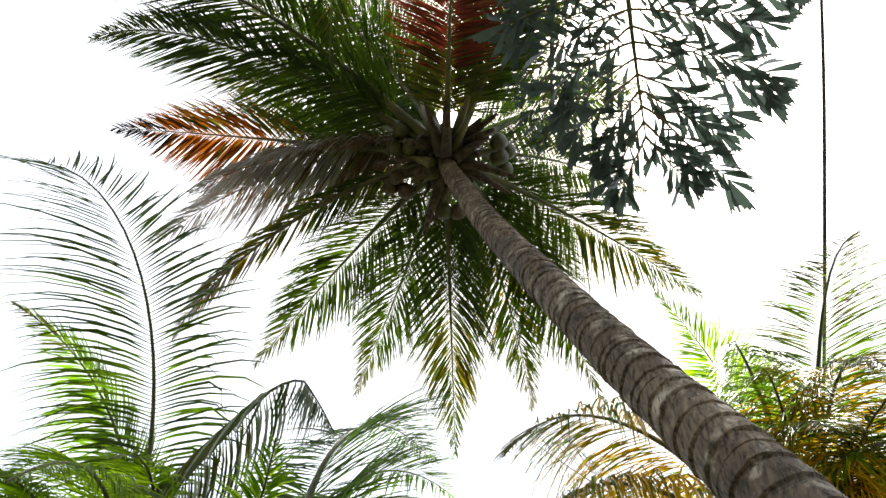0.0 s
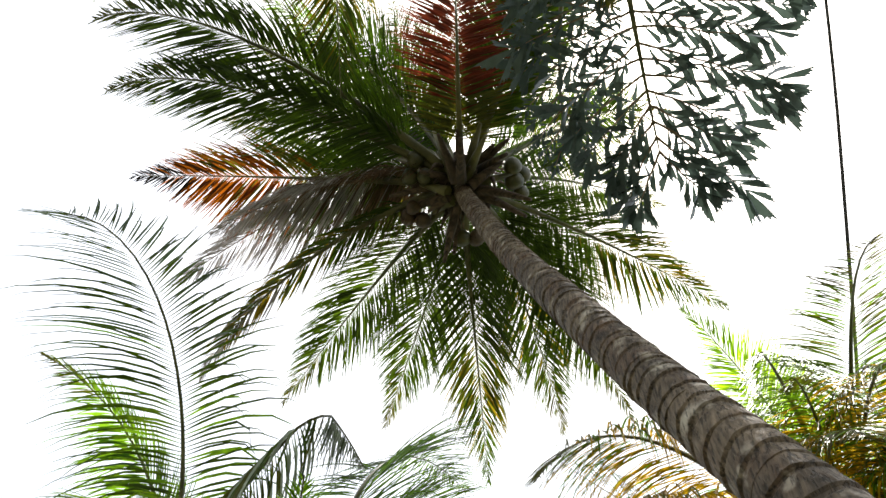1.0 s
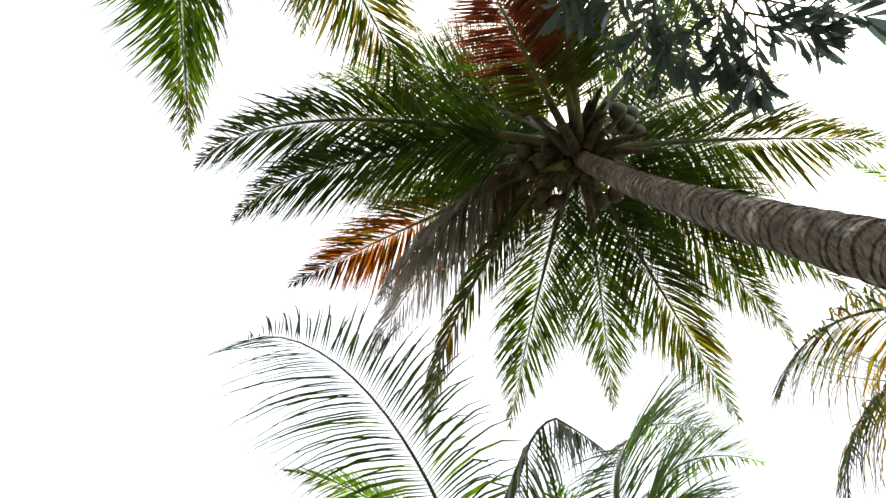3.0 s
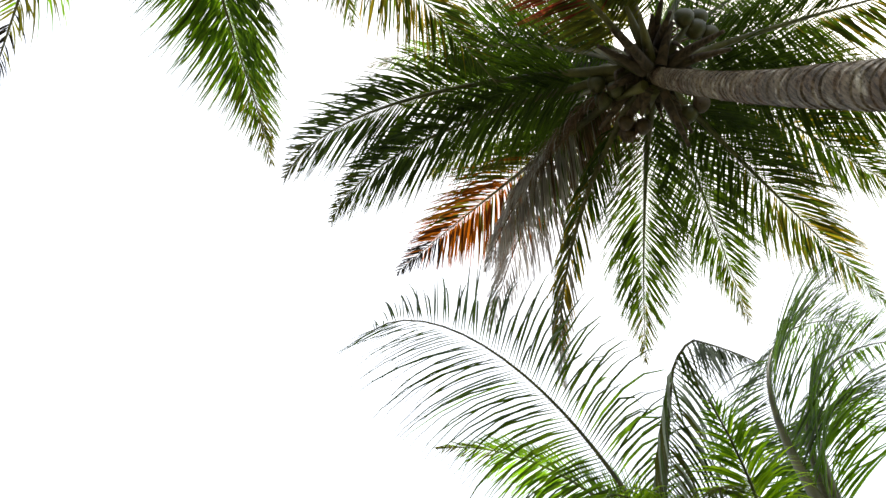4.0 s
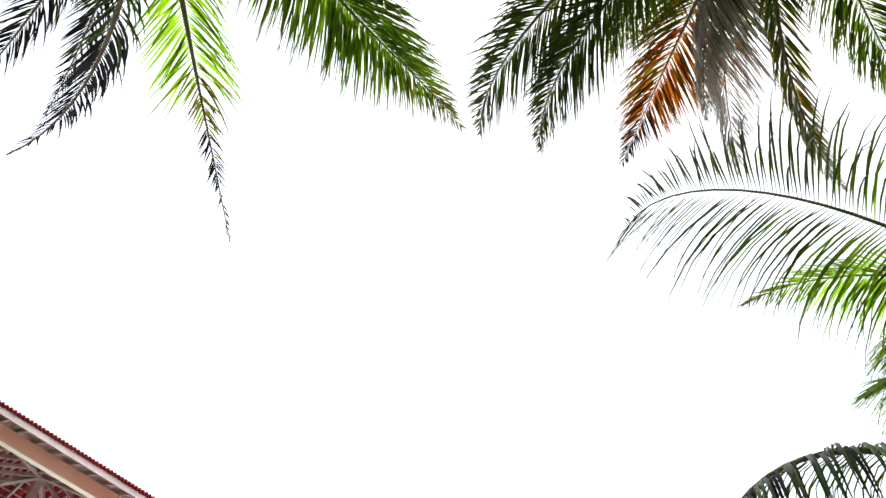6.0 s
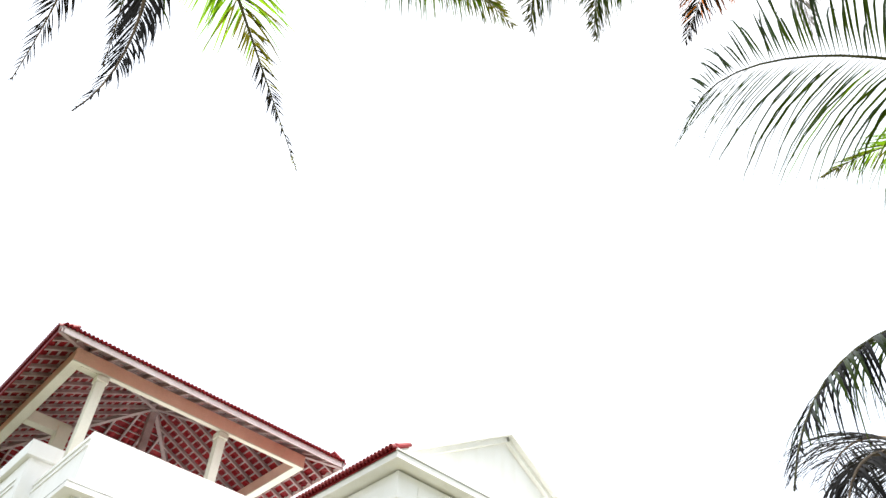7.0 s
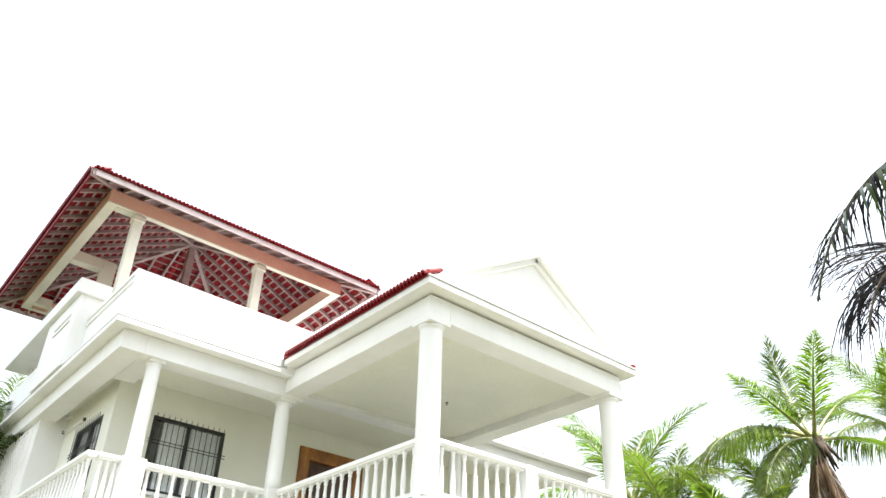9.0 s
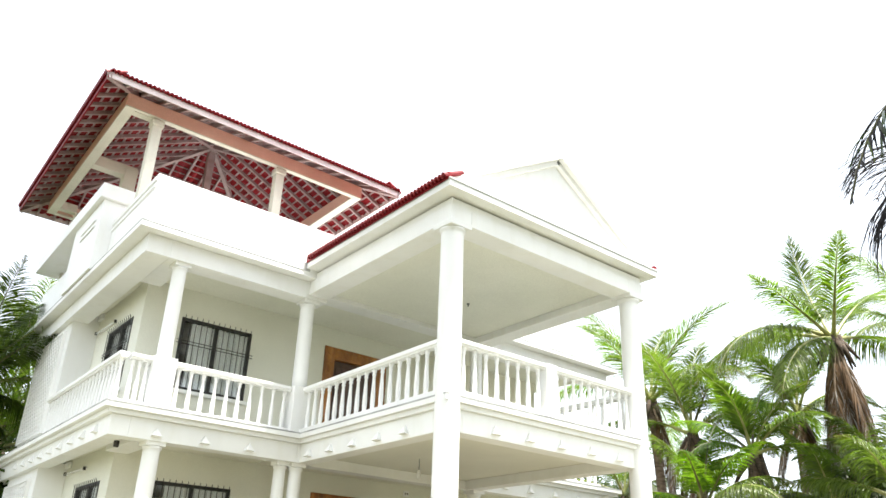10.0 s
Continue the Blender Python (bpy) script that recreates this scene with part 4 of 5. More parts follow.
def ringed_trunk(palm, line, r0, r1, rings, mat=None, seg=28, wobble=0.06):
    """A palm trunk along a line of points from the ground up: leaf scars as slanting raised rings, worn and uneven."""
    line = [Vector(p) for p in line]
    # a smooth path through the points
    def at(t):
        m = len(line) - 1
        x = max(0.0, min(t, 1.0)) * m
        i = min(int(x), m - 1)
        f = x - i
        p0, p1, p2, p3 = line[max(i - 1, 0)], line[i], line[i + 1], line[min(i + 2, m)]
        return 0.5 * ((2 * p1) + (p2 - p0) * f + (2 * p0 - 5 * p1 + 4 * p2 - p3) * f * f + (3 * p1 - p0 - 3 * p2 + p3) * f ** 3)
    rnd = random.Random(3)
    verts, faces = [], []
    prof = ((0.0, -0.035), (0.07, 0.075), (0.35, 0.055), (0.86, 0.02), (0.96, -0.05))
    rows_ = []
    h = 0.0
    gaps = [rnd.uniform(0.55, 1.5) for _ in range(rings)]
    total = sum(gaps)
    for k in range(rings):
        tilt = rnd.uniform(-0.22, 0.22)
        tilt_a = rnd.uniform(0, 6.28)
        bite = rnd.uniform(0.7, 1.3)
        for s, proud in prof:
            rows_.append(((h + s * gaps[k]) / total, proud * bite, tilt, tilt_a))
        h += gaps[k]
    for t, proud, tilt, ta in rows_:
        c = at(t)
        d = (at(t + 0.004) - at(t - 0.004)).normalized()
        u = d.cross(Vector((0, 1, 0))).normalized()
        v = d.cross(u)
        r = r0 + (r1 - r0) * t
        for i in range(seg):
            a = 2 * math.pi * i / seg
            rr = r * (1 + proud * (0.55 + 0.9 * abs(noise.noise(Vector((math.cos(a) * 2, math.sin(a) * 2, t * 90))))) + wobble * noise.noise(Vector((math.cos(a) * 1.3, math.sin(a) * 1.3, t * 40))) + 0.03 * noise.noise(Vector((math.cos(a) * 4, math.sin(a) * 4, t * 160))))
            verts.append(c + (u * math.cos(a) + v * math.sin(a)) * rr + d * (tilt * r * math.sin(a - ta)))
    nrow = len(rows_)
    for j in range(nrow - 1):
        for i in range(seg):
            faces.append((j * seg + i, j * seg + (i + 1) % seg, (j + 1) * seg + (i + 1) % seg, (j + 1) * seg + i))
    faces.append(tuple(range(seg))[::-1])
    faces.append(tuple((nrow - 1) * seg + i for i in range(seg)))
    return part_mesh("trunk", mesh_of("trunk", verts, faces, [mat or BARK], smooth=False), palm)


def coconut(palm, x, y, z, r, mat):
    bm = bmesh.new()
    bmesh.ops.create_uvsphere(bm, u_segments=14, v_segments=10, radius=1)
    for v in bm.verts:
        k = 1 + 0.06 * math.cos(3 * math.atan2(v.co.y, v.co.x))
        v.co = Vector((x + v.co.x * r * k, y + v.co.y * r * k, z + v.co.z * r * (1.25 if v.co.z > 0 else 1.05)))
    for f in bm.faces:
        f.smooth = True
    part("coconut", bm, mat, palm)
    part("nut_stalk", bm_tube(bmesh.new(), [Vector((x, y, z + r * 1.1)), Vector((x * 0.6, y * 0.6, z + r * 2 + 0.05)), Vector((x * 0.2, y * 0.2, z + 0.3))], [0.012, 0.014, 0.02], 6), RACHIS_DRY, palm)


def leaf_bases(palm, n, r, drop=0.35, limp=False):
    """Fibrous stubs and sheaths where old leaves broke off round the crown."""
    rnd = random.Random(11)
    for i in range(n):
        a = 2.399 * i
        e = rnd.uniform(-1.3, -0.5) if limp else rnd.uniform(-0.5, 0.9)
        d = Vector((math.cos(a) * math.cos(e), math.sin(a) * math.cos(e), math.sin(e)))
        root = Vector((math.cos(a) * r * 0.6, math.sin(a) * r * 0.6, rnd.uniform(-drop, 0.1)))
        ln = rnd.uniform(0.3, 0.75)
        pts = [root, root + d * ln * 0.5, root + d * ln + Vector((0, 0, -0.12 * ln))]
        part("leaf_base", bm_tube(bmesh.new(), pts, [0.075, 0.05, 0.02], 7), FIBRE if i % 3 else RACHIS, palm)


def palm_at(label, at, group="coconut palms"):
    return thing("coconut_palm", label, "palm", group, at)


# the tall leaning palm
main = palm_at("tall leaning coconut palm with ringed grey trunk and green nuts", (3.04, -1.44, 10.48))
C = Vector((3.04, -1.44, 10.48))
ringed_trunk(main, [Vector(p) - C for p in ((-0.95, -1.75, -0.05), (-0.483, -1.815, 0.7), (0.105, -1.798, 1.8), (0.718, -1.759, 3.44), (1.362, -1.71, 5.1), (2.247, -1.621, 7.6), (2.87, -1.525, 9.6), (3.09, -1.47, 10.4))], 0.158, 0.096, 125)
frond(main, "rust", 42, 23, 4.85, 30, 10)
frond(main, "green", 79, 2, 4.69, 95, 6)
frond(main, "green", 91, 1, 5.11, 96, 2)
frond(main, "light", 87, 58, 4.53, 76, -5)
frond(main, "red", 138, -3, 3.42, 82, 12)
frond(main, "green", 166, 25, 4.31, 40, -15)
frond(main, "light", 229, 65, 4.44, 36, -5)
frond(main, "gold", 266, 31, 4.52, 41, -7)
frond(main, "green", 259, 61, 4.47, 49, -4)
frond(main, "olive", 301, 35, 4.57, 77, 1)
frond(main, "green", 289, 31, 4.57, 67, -2)
frond(main, "gold", 321, 21, 4.65, 61, -9)
frond(main, "green", 335, 34, 4.60, 71, 6)
frond(main, "green", 356, 27, 4.60, 66, 5)
frond(main, "wisp", 31.5, -0.8, 4.49, 111.3, -20.5)
frond(main, "dead", 34, 45, 5.20, 97, -13)
frond(main, "dead", 46, 30, 3.6, 95, -12, bare=0.1)
frond(main, "green", 95, 62, 4.55, 1, 5)
frond(main, "green", 165, 20, 4.41, 40, -19)
frond(main, "green", 69, 60, 4.51, 63, 3)
frond(main, "green", 51, 46, 4.49, 39, 4)
frond(main, "green", 285, 59, 4.54, 63, -1)
for i in range(5):
    frond(main, "green" if i % 3 else "olive", 20 + 72 * i + rng.uniform(-8, 8), 68 + rng.uniform(-8, 12), 4.3 + rng.uniform(-0.4, 0.3), 55 + rng.uniform(-10, 20), rng.uniform(-10, 10))
leaf_bases(main, 40, 0.24)
for i in range(16):
    a, ln = 2.399 * i + 0.4, rng.uniform(0.5, 1.0)
    d = Vector((math.cos(a), math.sin(a), 0))
    pts = [d * 0.12, d * 0.3 * ln + Vector((0, 0, 0.05)), d * 0.5 * ln + Vector((0, 0, -0.2 * ln)), d * 0.55 * ln + Vector((0, 0, -0.62 * ln))]
    part("flower_stalk", bm_tube(bmesh.new(), pts, [0.03, 0.032, 0.026, 0.008], 6), FIBRE, main)
for x, y, z, r, m in ((0.12, 0.62, -0.05, 0.11, NUT), (0.30, 0.55, -0.12, 0.105, NUT), (0.16, 0.42, -0.16, 0.10, NUT), (0.34, 0.42, 0.02, 0.11, NUT_BROWN), (0.05, 0.5, 0.1, 0.11, NUT),
                      (-0.42, -0.45, 0.02, 0.12, NUT), (-0.55, -0.32, 0.0, 0.11, NUT), (-0.34, -0.62, 0.05, 0.10, NUT), (-0.5, -0.5, 0.14, 0.11, NUT),
                      (0.62, 0.10, -0.18, 0.10, NUT_BROWN), (0.72, 0.26, -0.16, 0.10, NUT_BROWN), (0.55, 0.3, -0.22, 0.09, NUT_BROWN),
                      (0.52, -0.42, -0.12, 0.11, NUT), (0.42, -0.56, -0.1, 0.10, NUT_BROWN)):
    coconut(main, x, y, z, r, m)

# the palm whose crown hangs over the camera's back
over = palm_at("coconut palm with green and near-black fronds hanging overhead", (-0.83, 2.69, 8.55))
C = Vector((-0.83, 2.69, 8.55))
ringed_trunk(over, [Vector(p) - C for p in ((-2.6, 2.9, -0.05), (-2.3, 2.85, 1.5), (-1.7, 2.8, 4.5), (-1.1, 2.72, 7.3), (-0.84, 2.69, 8.5))], 0.16, 0.10, 70)
frond(over, "green", 8, 24, 4.58, 28, -11)
frond(over, "tail", 47, 12, 4.65, 32, -17)
frond(over, "gold", 332, 29, 4.58, 40, -11)
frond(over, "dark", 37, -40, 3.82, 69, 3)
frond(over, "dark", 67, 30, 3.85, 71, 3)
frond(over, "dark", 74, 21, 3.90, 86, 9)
frond(over, "light", 11, 22, 4.3, 26, -19)
frond(over, "green", 342, 75, 4.76, 99, 11)
for a in (150, 180, 215, 250, 285):
    frond(over, "green", a, 35, 4.4, 70, 4)
leaf_bases(over, 14, 0.2)

# a clump of younger palms close by: long feathery fronds and one broken, hanging leaf
left = palm_at("young coconut palm with long feathery fronds and withered tips", (5.4, -1.08, 5.34), "young coconut palms")
ringed_trunk(left, [(0.2, 0.1, -5.4), (0.1, 0.1, -3), (0, 0, 0)], 0.17, 0.12, 30)
frond(left, "feather", 131.3, 60.4, 3.95, 127, 6.4, split=True)
leaf_bases(left, 10, 0.2)
snapped_palm = palm_at("young coconut palm with a snapped grey-green frond", (4.84, -0.66, 4.5), "young coconut palms")
ringed_trunk(snapped_palm, [(0.35, 0.45, -4.55), (0.2, 0.2, -2.5), (0, 0, 0)], 0.15, 0.10, 30)
frond(snapped_palm, "snapped", 207.7, 69.6, 3.37, 15.4, -2.5, bare=0.2, split=True, knee=(0.68, 116))
leaf_bases(snapped_palm, 8, 0.18)
bent_palm = palm_at("young coconut palm with arching green fronds", (5.31, -2.38, 5.49), "young coconut palms")
ringed_trunk(bent_palm, [(0.2, -0.3, -5.55), (0.1, -0.1, -3), (0, 0, 0)], 0.17, 0.12, 30)
frond(bent_palm, "broad", 291, 107, 4.81, 101, 0)
frond(bent_palm, "broad", 275, 98, 4.1, 95, 5)
frond(bent_palm, "broad", 318, 92, 3.9, 90, -5)
for i in range(4):
    frond(bent_palm, ("green", "green", "light")[i % 3], 290 + 40 * i, 12, 3.6, 70, 5, thin=0.85)
leaf_bases(bent_palm, 10, 0.2)
low = palm_at("young coconut palm with bright green sunlit fronds", (6.03, -1.65, 4.75), "young coconut palms")
ringed_trunk(low, [(0.1, 0.3, -4.8), (0.05, 0.1, -2), (0, 0, 0)], 0.17, 0.12, 26)
frond(low, "light", 123, 66, 4.11, 53.8, -54.5, fine=1.35, thin=1.05, split=True)
frond(low, "vivid", 140, 3, 3.9, 47, 20, fine=1.25)
frond(low, "vivid", 148, 12, 4.14, 72, 10, thin=0.85)
frond(low, "light", 155, 25, 3.2, 80, 0, thin=0.8)
frond(low, "vivid", 150, 40, 3.1, 100, 0)
frond(low, "vivid", 178, 4, 3.4, 14, -24)
frond(low, "green", 165, 15, 3.4, 60, 0, thin=0.8)
frond(low, "light", 145, 6, 3.5, 55, 6, thin=0.8)
for i in range(5):
    frond(low, ("green", "vivid")[i % 2], 200 + 40 * i, 22, 3.4, 80, 5, thin=0.85)
leaf_bases(low, 10, 0.2)
arched = palm_at("young coconut palm with an arched frond of hanging leaflets", (5.6, -0.3, 4.7), "young coconut palms")
ringed_trunk(arched, [(0.3, 0.1, -4.75), (0.1, 0.1, -2), (0, 0, 0)], 0.16, 0.11, 26)
frond(arched, "droop", 145.9, 1.5, 3.37, 73.7, 3.3, split=True)
for i in range(4):
    frond(arched, ("light", "green")[i % 2], 300 + 35 * i, 35, 2.8, 80, 4, thin=0.8)
leaf_bases(arched, 8, 0.18)
blackish = palm_at("small coconut palm with near-black fronds", (5.9, 0.99, 4.13), "young coconut palms")
ringed_trunk(blackish, [(0.3, -0.2, -4.18), (0.1, 0, -2), (0, 0, 0)], 0.15, 0.10, 24)
# three fronds near-black along their whole length
frond(blackish, "black", 49, 62, 2.48, 84, -5, split=True)
frond(blackish, "black", 36, 60, 2.2, 92, -5)
frond(blackish, "black", 173, 8, 2.21, 76, -3, thin=1.0)
for i in range(4):
    frond(blackish, "green", 280 + 35 * i, 40, 2.6, 80, 4)
leaf_bases(blackish, 8, 0.18)

# palms with yellowing leaves beside the leaning trunk
right = palm_at("coconut palm with yellowing fronds", (2.66, -6.09, 6.9))
ringed_trunk(right, [(0.4, -0.5, -6.95), (0.2, -0.2, -4), (0, 0, 0)], 0.17, 0.11, 45)
frond(right, "vivid", 84, 102, 4.70, 71, 2, fine=1.3, thin=1.1)
frond(right, "yellow", 100, 6, 4.92, 75, -11)
frond(right, "yellow", 94, 0, 4.6, 74, -9)
frond(right, "light", 121, 7, 4.54, 69, -15, thin=0.85)
frond(right, "feather", 21, 46, 4.52, -10, 3, thin=0.85)
for i in range(2):
    frond(right, ("yellow", "olive")[i % 2], 250 + 35 * i, 45 - 4 * i, 4.4, 75, 5)
leaf_bases(right, 10, 0.2)
right_b = palm_at("coconut palm with bright green and orange-yellow fronds", (2.97, -6.03, 5.93))
ringed_trunk(right_b, [(0.9, -0.3, -5.98), (0.5, -0.2, -3), (0, 0, 0)], 0.17, 0.11, 40)
frond(right_b, "comb", 137.2, 28.5, 5.1, 85.3, -19.7)
frond(right_b, "olive", 132, 3, 4.28, 44, -9, thin=0.85)
frond(right_b, "yellow", 122, 12, 4.50, 73, 2)
frond(right_b, "yellow", 138, 16, 4.3, 80, 4)
frond(right_b, "yellow", 136.7, 26.6, 4.6, 94.7, -17.5)
frond(right_b, "yellow", 133, 16, 4.44, 67, -27)
frond(right_b, "yellow", 133, 7, 4.15, 59, -11)
for i in range(2):
    frond(right_b, ("light", "yellow")[i % 2], 240 + 35 * i, 45, 4.2, 75, 5)
leaf_bases(right_b, 10, 0.2)

# ---- far palms beyond the house ----
far = palm_at("coconut palm with bright crown and a skirt of hanging dead fronds", (17.67, 7.38, 7.39), "far coconut palms")
ringed_trunk(far, [(0.3, 0.1, -7.45), (0.1, 0.05, -4), (0, 0, 0)], 0.17, 0.12, 50, BARK_BROWN, 14)
frond(far, "farlight", 176.5, 17.2, 3.7, 23.8, 9)
frond(far, "farlight", 226.4, 127.4, 3.7, 34.1, 1)
frond(far, "farlight", 214.3, 38.5, 3.7, 49.1, -7.3)
frond(far, "far", 156.1, 11.6, 3.7, 75.3, 8.5)
frond(far, "farlight", 353.8, 43.8, 3.7, 29.9, 0)
frond(far, "far", 180.5, -10.6, 3.8, 62.5, 0)
frond(far, "far", 349.6, 14.3, 3.7, 27.9, 0)
frond(far, "far", 60, 35, 3.8, 70, 5)
frond(far, "far", 100, 20, 3.7, 75, -4)
for i in range(12):
    frond(far, "skirt", 30 * i + rng.uniform(-10, 10), -76 + rng.uniform(-9, 7), 3.3, 20, rng.uniform(-6, 6), fine=0.9)
leaf_bases(far, 12, 0.2, limp=True)


def far_palm(x, y, z, seed, looks, n, length, label, dead=4):
    """A palm in the distance: leaves at the golden angle, young ones upright, old ones hanging."""
    rnd = random.Random(seed)
    p = palm_at(label, (x, y, z), "far coconut palms")
    lean = rnd.uniform(-0.5, 0.5)
    ringed_trunk(p, [(lean, -lean * 0.6, -z - 0.05), (lean * 0.4, -lean * 0.2, -z * 0.5), (0, 0, 0)], 0.16, 0.11, int(z * 6), BARK_BROWN, 12)
    for i in range(n):
        k = i / n
        frond(p, looks[i % len(looks)], 137.5 * i + rnd.uniform(-12, 12), 82 - 75 * k + rnd.uniform(-6, 6), length * rnd.uniform(0.88, 1.08), 55 + 25 * k + rnd.uniform(-8, 8), rnd.uniform(-9, 9), fine=0.85)
    for i in range(dead):
        frond(p, "skirt", 360 / max(dead, 1) * i + rnd.uniform(-20, 20), -64 + rnd.uniform(-12, 10), length * 0.7, 24, rnd.uniform(-6, 6), fine=0.6)
    leaf_bases(p, 8, 0.18, limp=True)
    return p


MIX = ("farlight", "far", "olive")
far_palm(19.39, 12.36, 6.13, 1, MIX, 9, 3.9, "coconut palm with drooping green fronds and dry lower leaves", 5)
far_palm(19.64, 13.79, 7.32, 2, ("farlight", "far"), 9, 4.3, "slender coconut palm rising behind the porch", 3)
far_palm(19.84, 9.51, 6.33, 3, ("farlight", "far"), 9, 2.9, "coconut palm with dense green fronds", 5)
far_palm(14.91, 8.17, 4.52, 4, ("light", "farlight", "far"), 12, 2.1, "low young coconut palm with bright green fronds", 2)
far_palm(22.92, 7.11, 8.72, 6, ("farlight", "far"), 10, 3.2, "coconut palm with glossy sunlit fronds", 2)
far_palm(17.33, 7.79, 3.71, 12, ("far", "green"), 10, 2.3, "low coconut palm with deep green fronds", 3)
far_palm(13.56, 8.49, 3.39, 13, ("light", "far"), 9, 2.0, "low coconut palm with yellow-green fronds", 0)
far_palm(15.93, 5.93, 3.56, 11, ("far", "green"), 9, 2.6, "low coconut palm with dense fronds", 6)
far_palm(5.88, 29.42, 9.07, 7, ("far", "green"), 16, 3.2, "coconut palm beyond the side of the house", 2)
far_palm(3.07, 20.77, 5.76, 8, ("green", "far"), 18, 3.5, "coconut palm close to the side of the house", 2)
far_palm(4.39, 23.59, 4.85, 9, ("green", "far", "farlight"), 20, 4.0, "low coconut palm beyond the side of the house", 4)
far_palm(24.65, 18.79, 5.46, 10, ("far", "green"), 9, 4.0, "coconut palm behind the far wing", 3)


def leafy_tree(x, y, top, spread, seed, label, leaves=2600):
    """A broad-leaved garden tree: a forked trunk and a ragged crown of single leaves in clumps."""
    rnd = random.Random(seed)
    t = thing("garden_tree", label, "tree", "garden trees", (x, y, 0))
    fork = Vector((rnd.uniform(-0.2, 0.2), rnd.uniform(-0.2, 0.2), top * 0.4))
    part("trunk", bm_tube(bmesh.new(), [Vector((0, 0, -0.05)), fork * 0.5 + Vector((0.06, 0, 0)), fork], [0.2, 0.15, 0.12], 10), BARK_BROWN, t)
    clumps = []
    for i in range(11):
        a, h = 2.399 * i, rnd.uniform(0.52, 0.98)
        rr = spread * rnd.uniform(0.35, 1.0) * math.sin(math.pi * min(0.9, 0.35 + (h - 0.5) * 1.1)) ** 0.7
        end = Vector((math.cos(a) * rr, math.sin(a) * rr, top * h))
        mid = fork.lerp(end, 0.5) + Vector((0, 0, 0.12 * top * rnd.random()))
        part("limb", bm_tube(bmesh.new(), [fork, mid, end], [0.08, 0.05, 0.015], 6), BARK_BROWN, t)
        clumps += [end, end.lerp(mid, 0.4)]
    verts, faces = [], []
    for k in range(leaves):
        c = clumps[k % len(clumps)]
        p = c + Vector((rnd.gauss(0, 1), rnd.gauss(0, 1), rnd.gauss(0, 0.7))) * spread * 0.17
        d = Vector((rnd.gauss(0, 1), rnd.gauss(0, 1), rnd.gauss(-0.5, 0.5))).normalized()
        w = d.orthogonal().normalized() * 0.055
        L = rnd.uniform(0.16, 0.32)
        b = len(verts)
        verts += [p, p + d * L * 0.35 + w, p + d * L * 0.7 + w * 0.7, p + d * L + Vector((0, 0, -0.04)), p + d * L * 0.7 - w * 0.7, p + d * L * 0.35 - w]
        faces.append((b, b + 1, b + 2, b + 3, b + 4, b + 5))
    tagged(part_mesh("crown", mesh_of("crown", verts, faces, [SHADE]), t), kind="stuff")


leafy_tree(5.02, 26.53, 7.12, 2.4, 1, "dense dark green tree beside the house wall", 4200)
leafy_tree(3.96, 22.66, 5.24, 2.2, 2, "dense dark green tree beside the house wall", 4200)
leafy_tree(26.73, 21.01, 6.96, 2.4, 3, "dark green broad-leaved tree beyond the house", 3600)
leafy_tree(22.51, 10.87, 4.61, 2.2, 6, "dark green broad-leaved tree beyond the house", 2600)
leafy_tree(23.18, 9.36, 4.8, 2.4, 7, "dark green broad-leaved tree beyond the house", 3200)
leafy_tree(19.31, 8.26, 4.87, 2.0, 14, "dark green broad-leaved tree beyond the house")
leafy_tree(20.46, 10.51, 4.66, 1.8, 15, "dark green broad-leaved tree beyond the house")
leafy_tree(18.7, 7.1, 4.98, 2.0, 16, "dark green broad-leaved tree beyond the house")
leafy_tree(21.52, 14.59, 4.84, 1.8, 17, "dark green broad-leaved tree beyond the house")

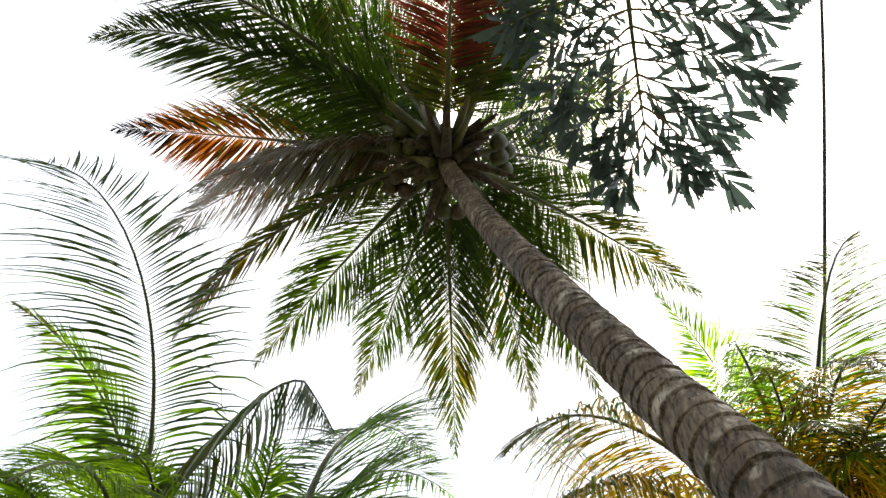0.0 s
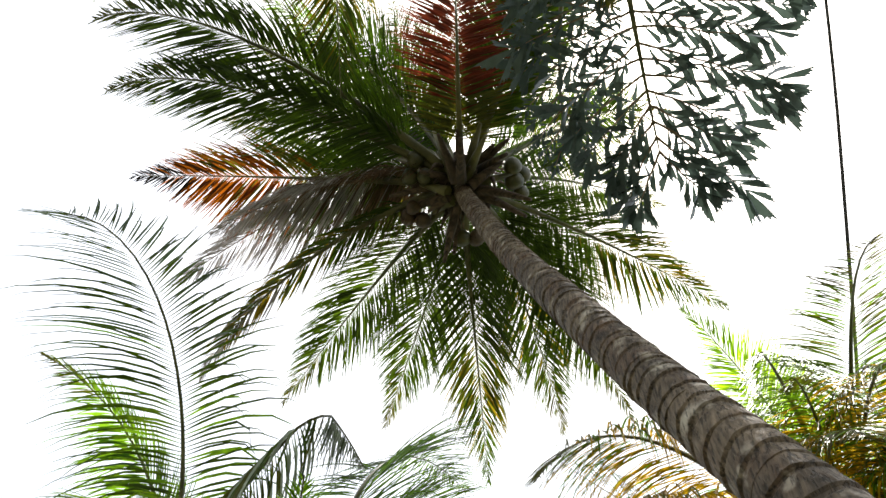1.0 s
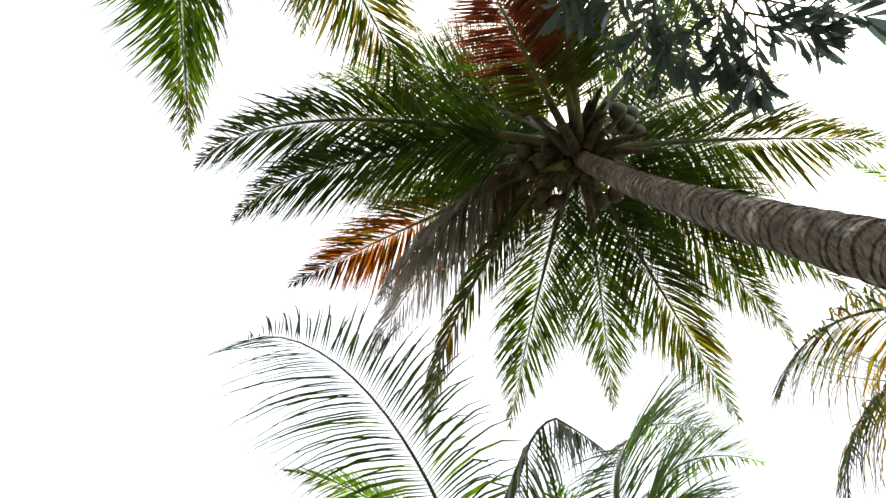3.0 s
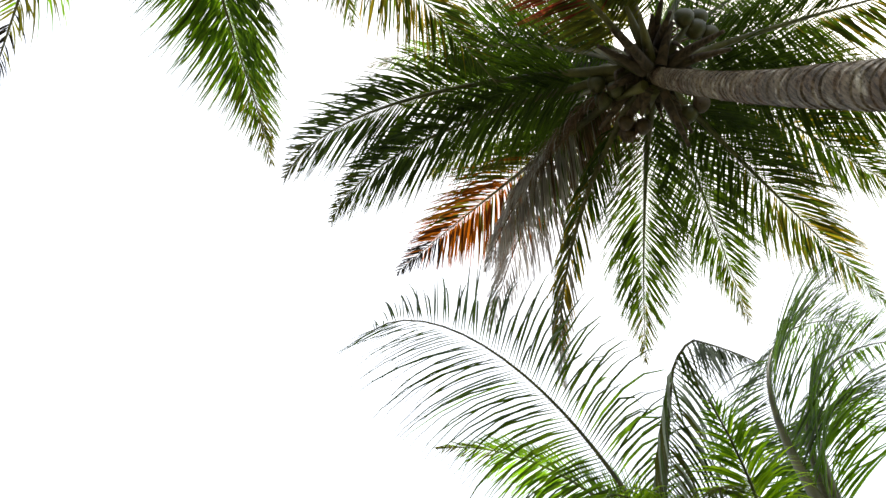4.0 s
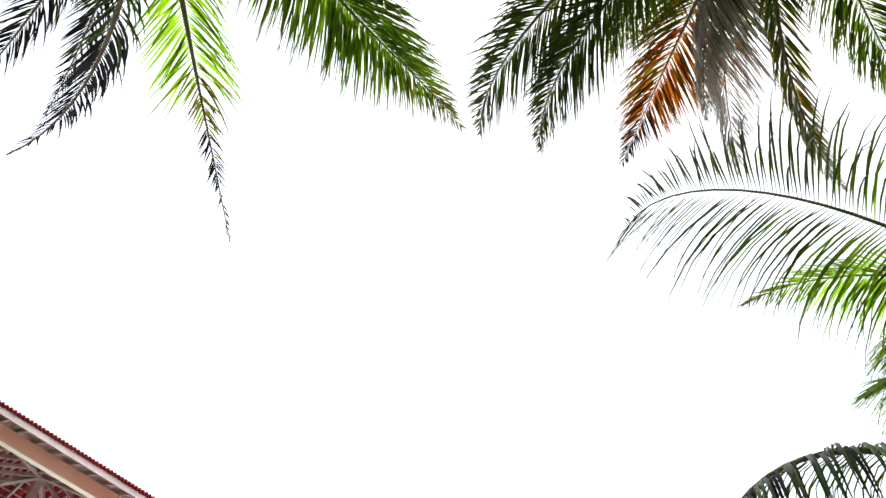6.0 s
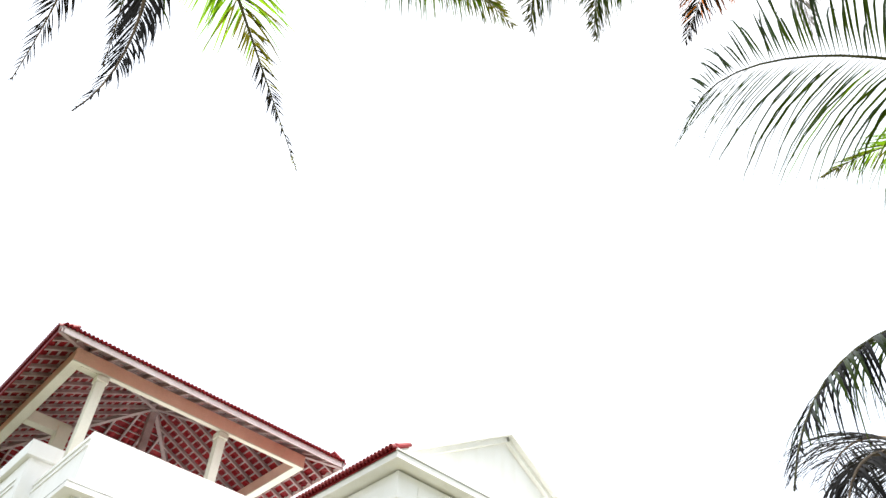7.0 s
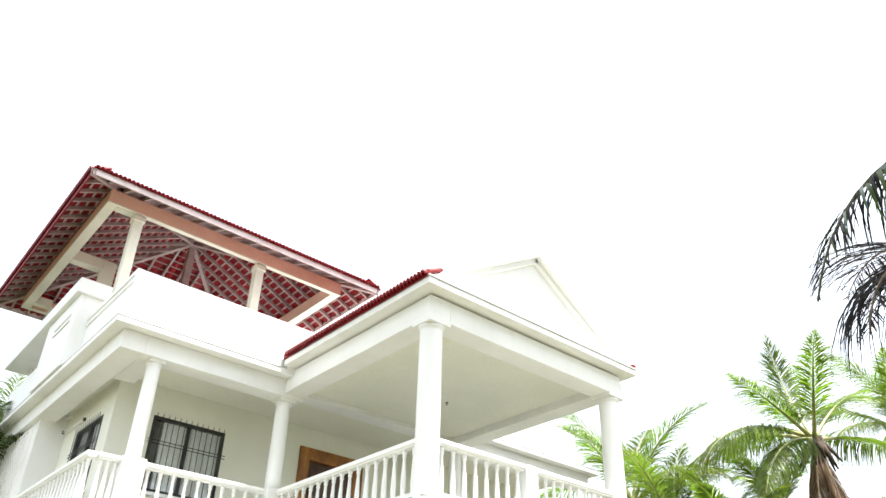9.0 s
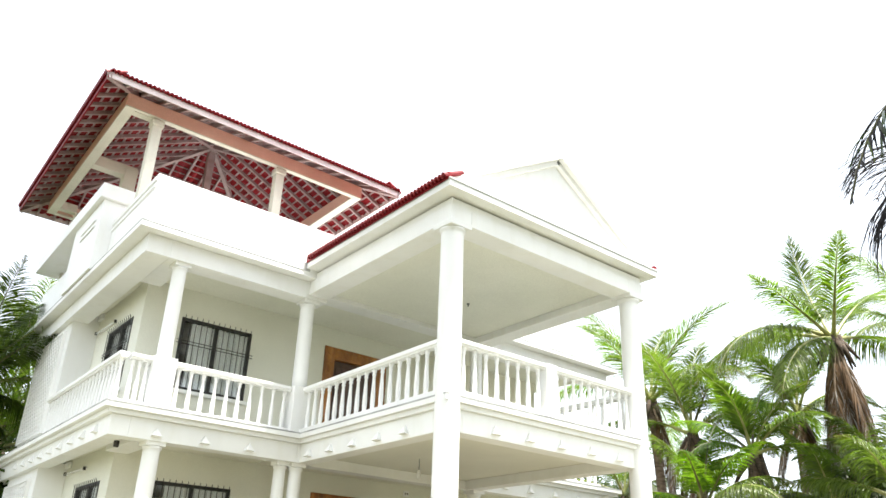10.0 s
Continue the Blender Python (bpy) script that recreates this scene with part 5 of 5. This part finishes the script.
# ---- fishtail palm: twice-divided leaves with ragged wedge leaflets ----
def fishtail_leaf(palm, az, el, length, bend, side, wide=1.5, lopsided=1.0):
    """One leaf: side branches along the stalk, each with wedge leaflets that crowd towards its end."""
    rnd = random.Random(int(az * 3 + length * 100))
    lf = new("frond")
    lf.parent = palm
    pts = curve_of((0, 0, 0), az, el, length, bend, side)
    n = len(pts) - 1
    part("stalk", bm_tube(bmesh.new(), pts, [0.04 * (1 - i / n) + 0.008 for i in range(n + 1)], 7), RACHIS, lf)
    verts, faces = [], []
    count = 15
    for k in range(count):
        s = 0.28 + 0.72 * k / (count - 1)
        f = min(s, 0.999) * n
        i = int(f)
        p = pts[i].lerp(pts[i + 1], f - i)
        tan = (pts[i + 1] - pts[i]).normalized()
        right = tan.cross(Vector((0, 0, 1)))
        if right.length < 0.05:
            right = Vector((math.sin(radians(az)), -math.cos(radians(az)), 0))
        right.normalize()
        reach = wide * math.sin(math.pi * min(0.9, 0.3 + 0.5 * (s - 0.28) / 0.72)) * rnd.uniform(0.88, 1.08)
        for sgn in (-1, 1):
            a = radians(82 - 50 * ((s - 0.28) / 0.72) ** 2 + rnd.uniform(-7, 7))
            d = (tan * math.cos(a) + right * sgn * math.sin(a) + Vector((0, 0, rnd.uniform(-0.05, 0.3)))).normalized()
            q = [p.copy()]
            m = rnd.choice((11, 12, 13, 14))
            long = reach * rnd.uniform(0.8, 1.1) * (1.0 if sgn > 0 else lopsided)
            for j in range(m):
                d = (d + Vector((0, 0, -0.06))).normalized()
                q.append(q[-1] + (d + Vector((rnd.gauss(0, 0.09), rnd.gauss(0, 0.09), 0))) * long / m)
            part("branch", bm_tube(bmesh.new(), q, [0.011 * (1 - j / m) + 0.004 for j in range(m + 1)], 5), RACHIS_DRY, lf)
            for j in range(1, m + 1):
                dd = (q[j] - q[j - 1]).normalized()
                across = dd.cross(Vector((0, 0, 1)))
                across = across.normalized() if across.length > 0.05 else right
                for s2 in ((-1, 1) if j < m else (-1, 0, 1)):
                    if rnd.random() < (0.34 if sgn > 0 else 0.55) - 0.34 * j / m:
                        continue
                    b = radians(36 if s2 else 0) + radians(rnd.uniform(-24, 24))
                    o = (dd * math.cos(b) + across * (s2 or 0.01) * math.sin(b) + Vector((0, 0, rnd.uniform(-0.35, 0.0)))).normalized()
                    w = o.cross(Vector((0, 0, 1)))
                    w = (w.normalized() if w.length > 0.05 else across)
                    nn = w.cross(o)
                    tw = rnd.uniform(-1.0, 1.0)
                    w = w * math.cos(tw) + nn * math.sin(tw)
                    L = rnd.uniform(0.20, 0.33) * (0.8 + 0.4 * j / m) * min(1.0, wide / 1.3)
                    flip = rnd.choice((-1, 1))
                    base = len(verts)
                    sag = Vector((0, 0, -0.12 * L))
                    outline = ((0.0, -0.02), (0.4, -0.10), (0.74, -0.20), (0.80, -0.15), (0.90, -0.16), (0.88, -0.07), (1.02, -0.05), (0.96, 0.03), (1.18, 0.10), (0.95, 0.11), (0.62, 0.10), (0.3, 0.06), (0.0, 0.02))
                    for x, y in outline:
                        verts.append(q[j] + o * (x * L * rnd.uniform(0.96, 1.04)) + w * (y * 0.9 * L * flip) + sag * x * x)
                    faces.append(tuple(range(base, base + len(outline))))
    tagged(part_mesh("foliage", mesh_of("foliage", verts, faces, [FISHTAIL]), lf), kind="stuff")


FC = Vector((-0.55, -0.22, 8.88))
fishtail = thing("fishtail_palm", "fishtail palm with ragged dark wedge-shaped leaflets against the sun", "palm", at=tuple(FC))
ringed_trunk(fishtail, [Vector(p) - FC for p in ((-2.5, -1.8, -0.05), (-2.2, -1.6, 4), (-1.54, -1.29, 8.25), FC)], 0.14, 0.09, 40)
fishtail_leaf(fishtail, 304, 35, 3.05, 71, 3, 1.3, 0.85)
fishtail_leaf(fishtail, 339, 46, 3.3, 61, -29, 0.55)
for a in (130, 180, 220):
    fishtail_leaf(fishtail, a, 60, 3.6, 90, 5)

# a slack cable between the palms
cable = thing("cable", "thin black cable hanging slack between two palms", "cable", at=(3.0, -5.99, 5.93))
a, b = Vector((0, 0, 0)), Vector((-1.54 - 2.97, -1.29 + 6.03, 8.25 - 5.93))
for nm, sg, r in (("strand", 0.20, 0.011), ("strand", 0.23, 0.007)):
    pts = []
    for i in range(25):
        k = i / 24
        pts.append(a.lerp(b, k) + Vector((0.03 * math.sin(k * 9), 0.02 * math.sin(k * 14), -sg * 4 * k * (1 - k))))
    part(nm, bm_tube(bmesh.new(), pts, [r] * 25, 7), CABLE, cable)
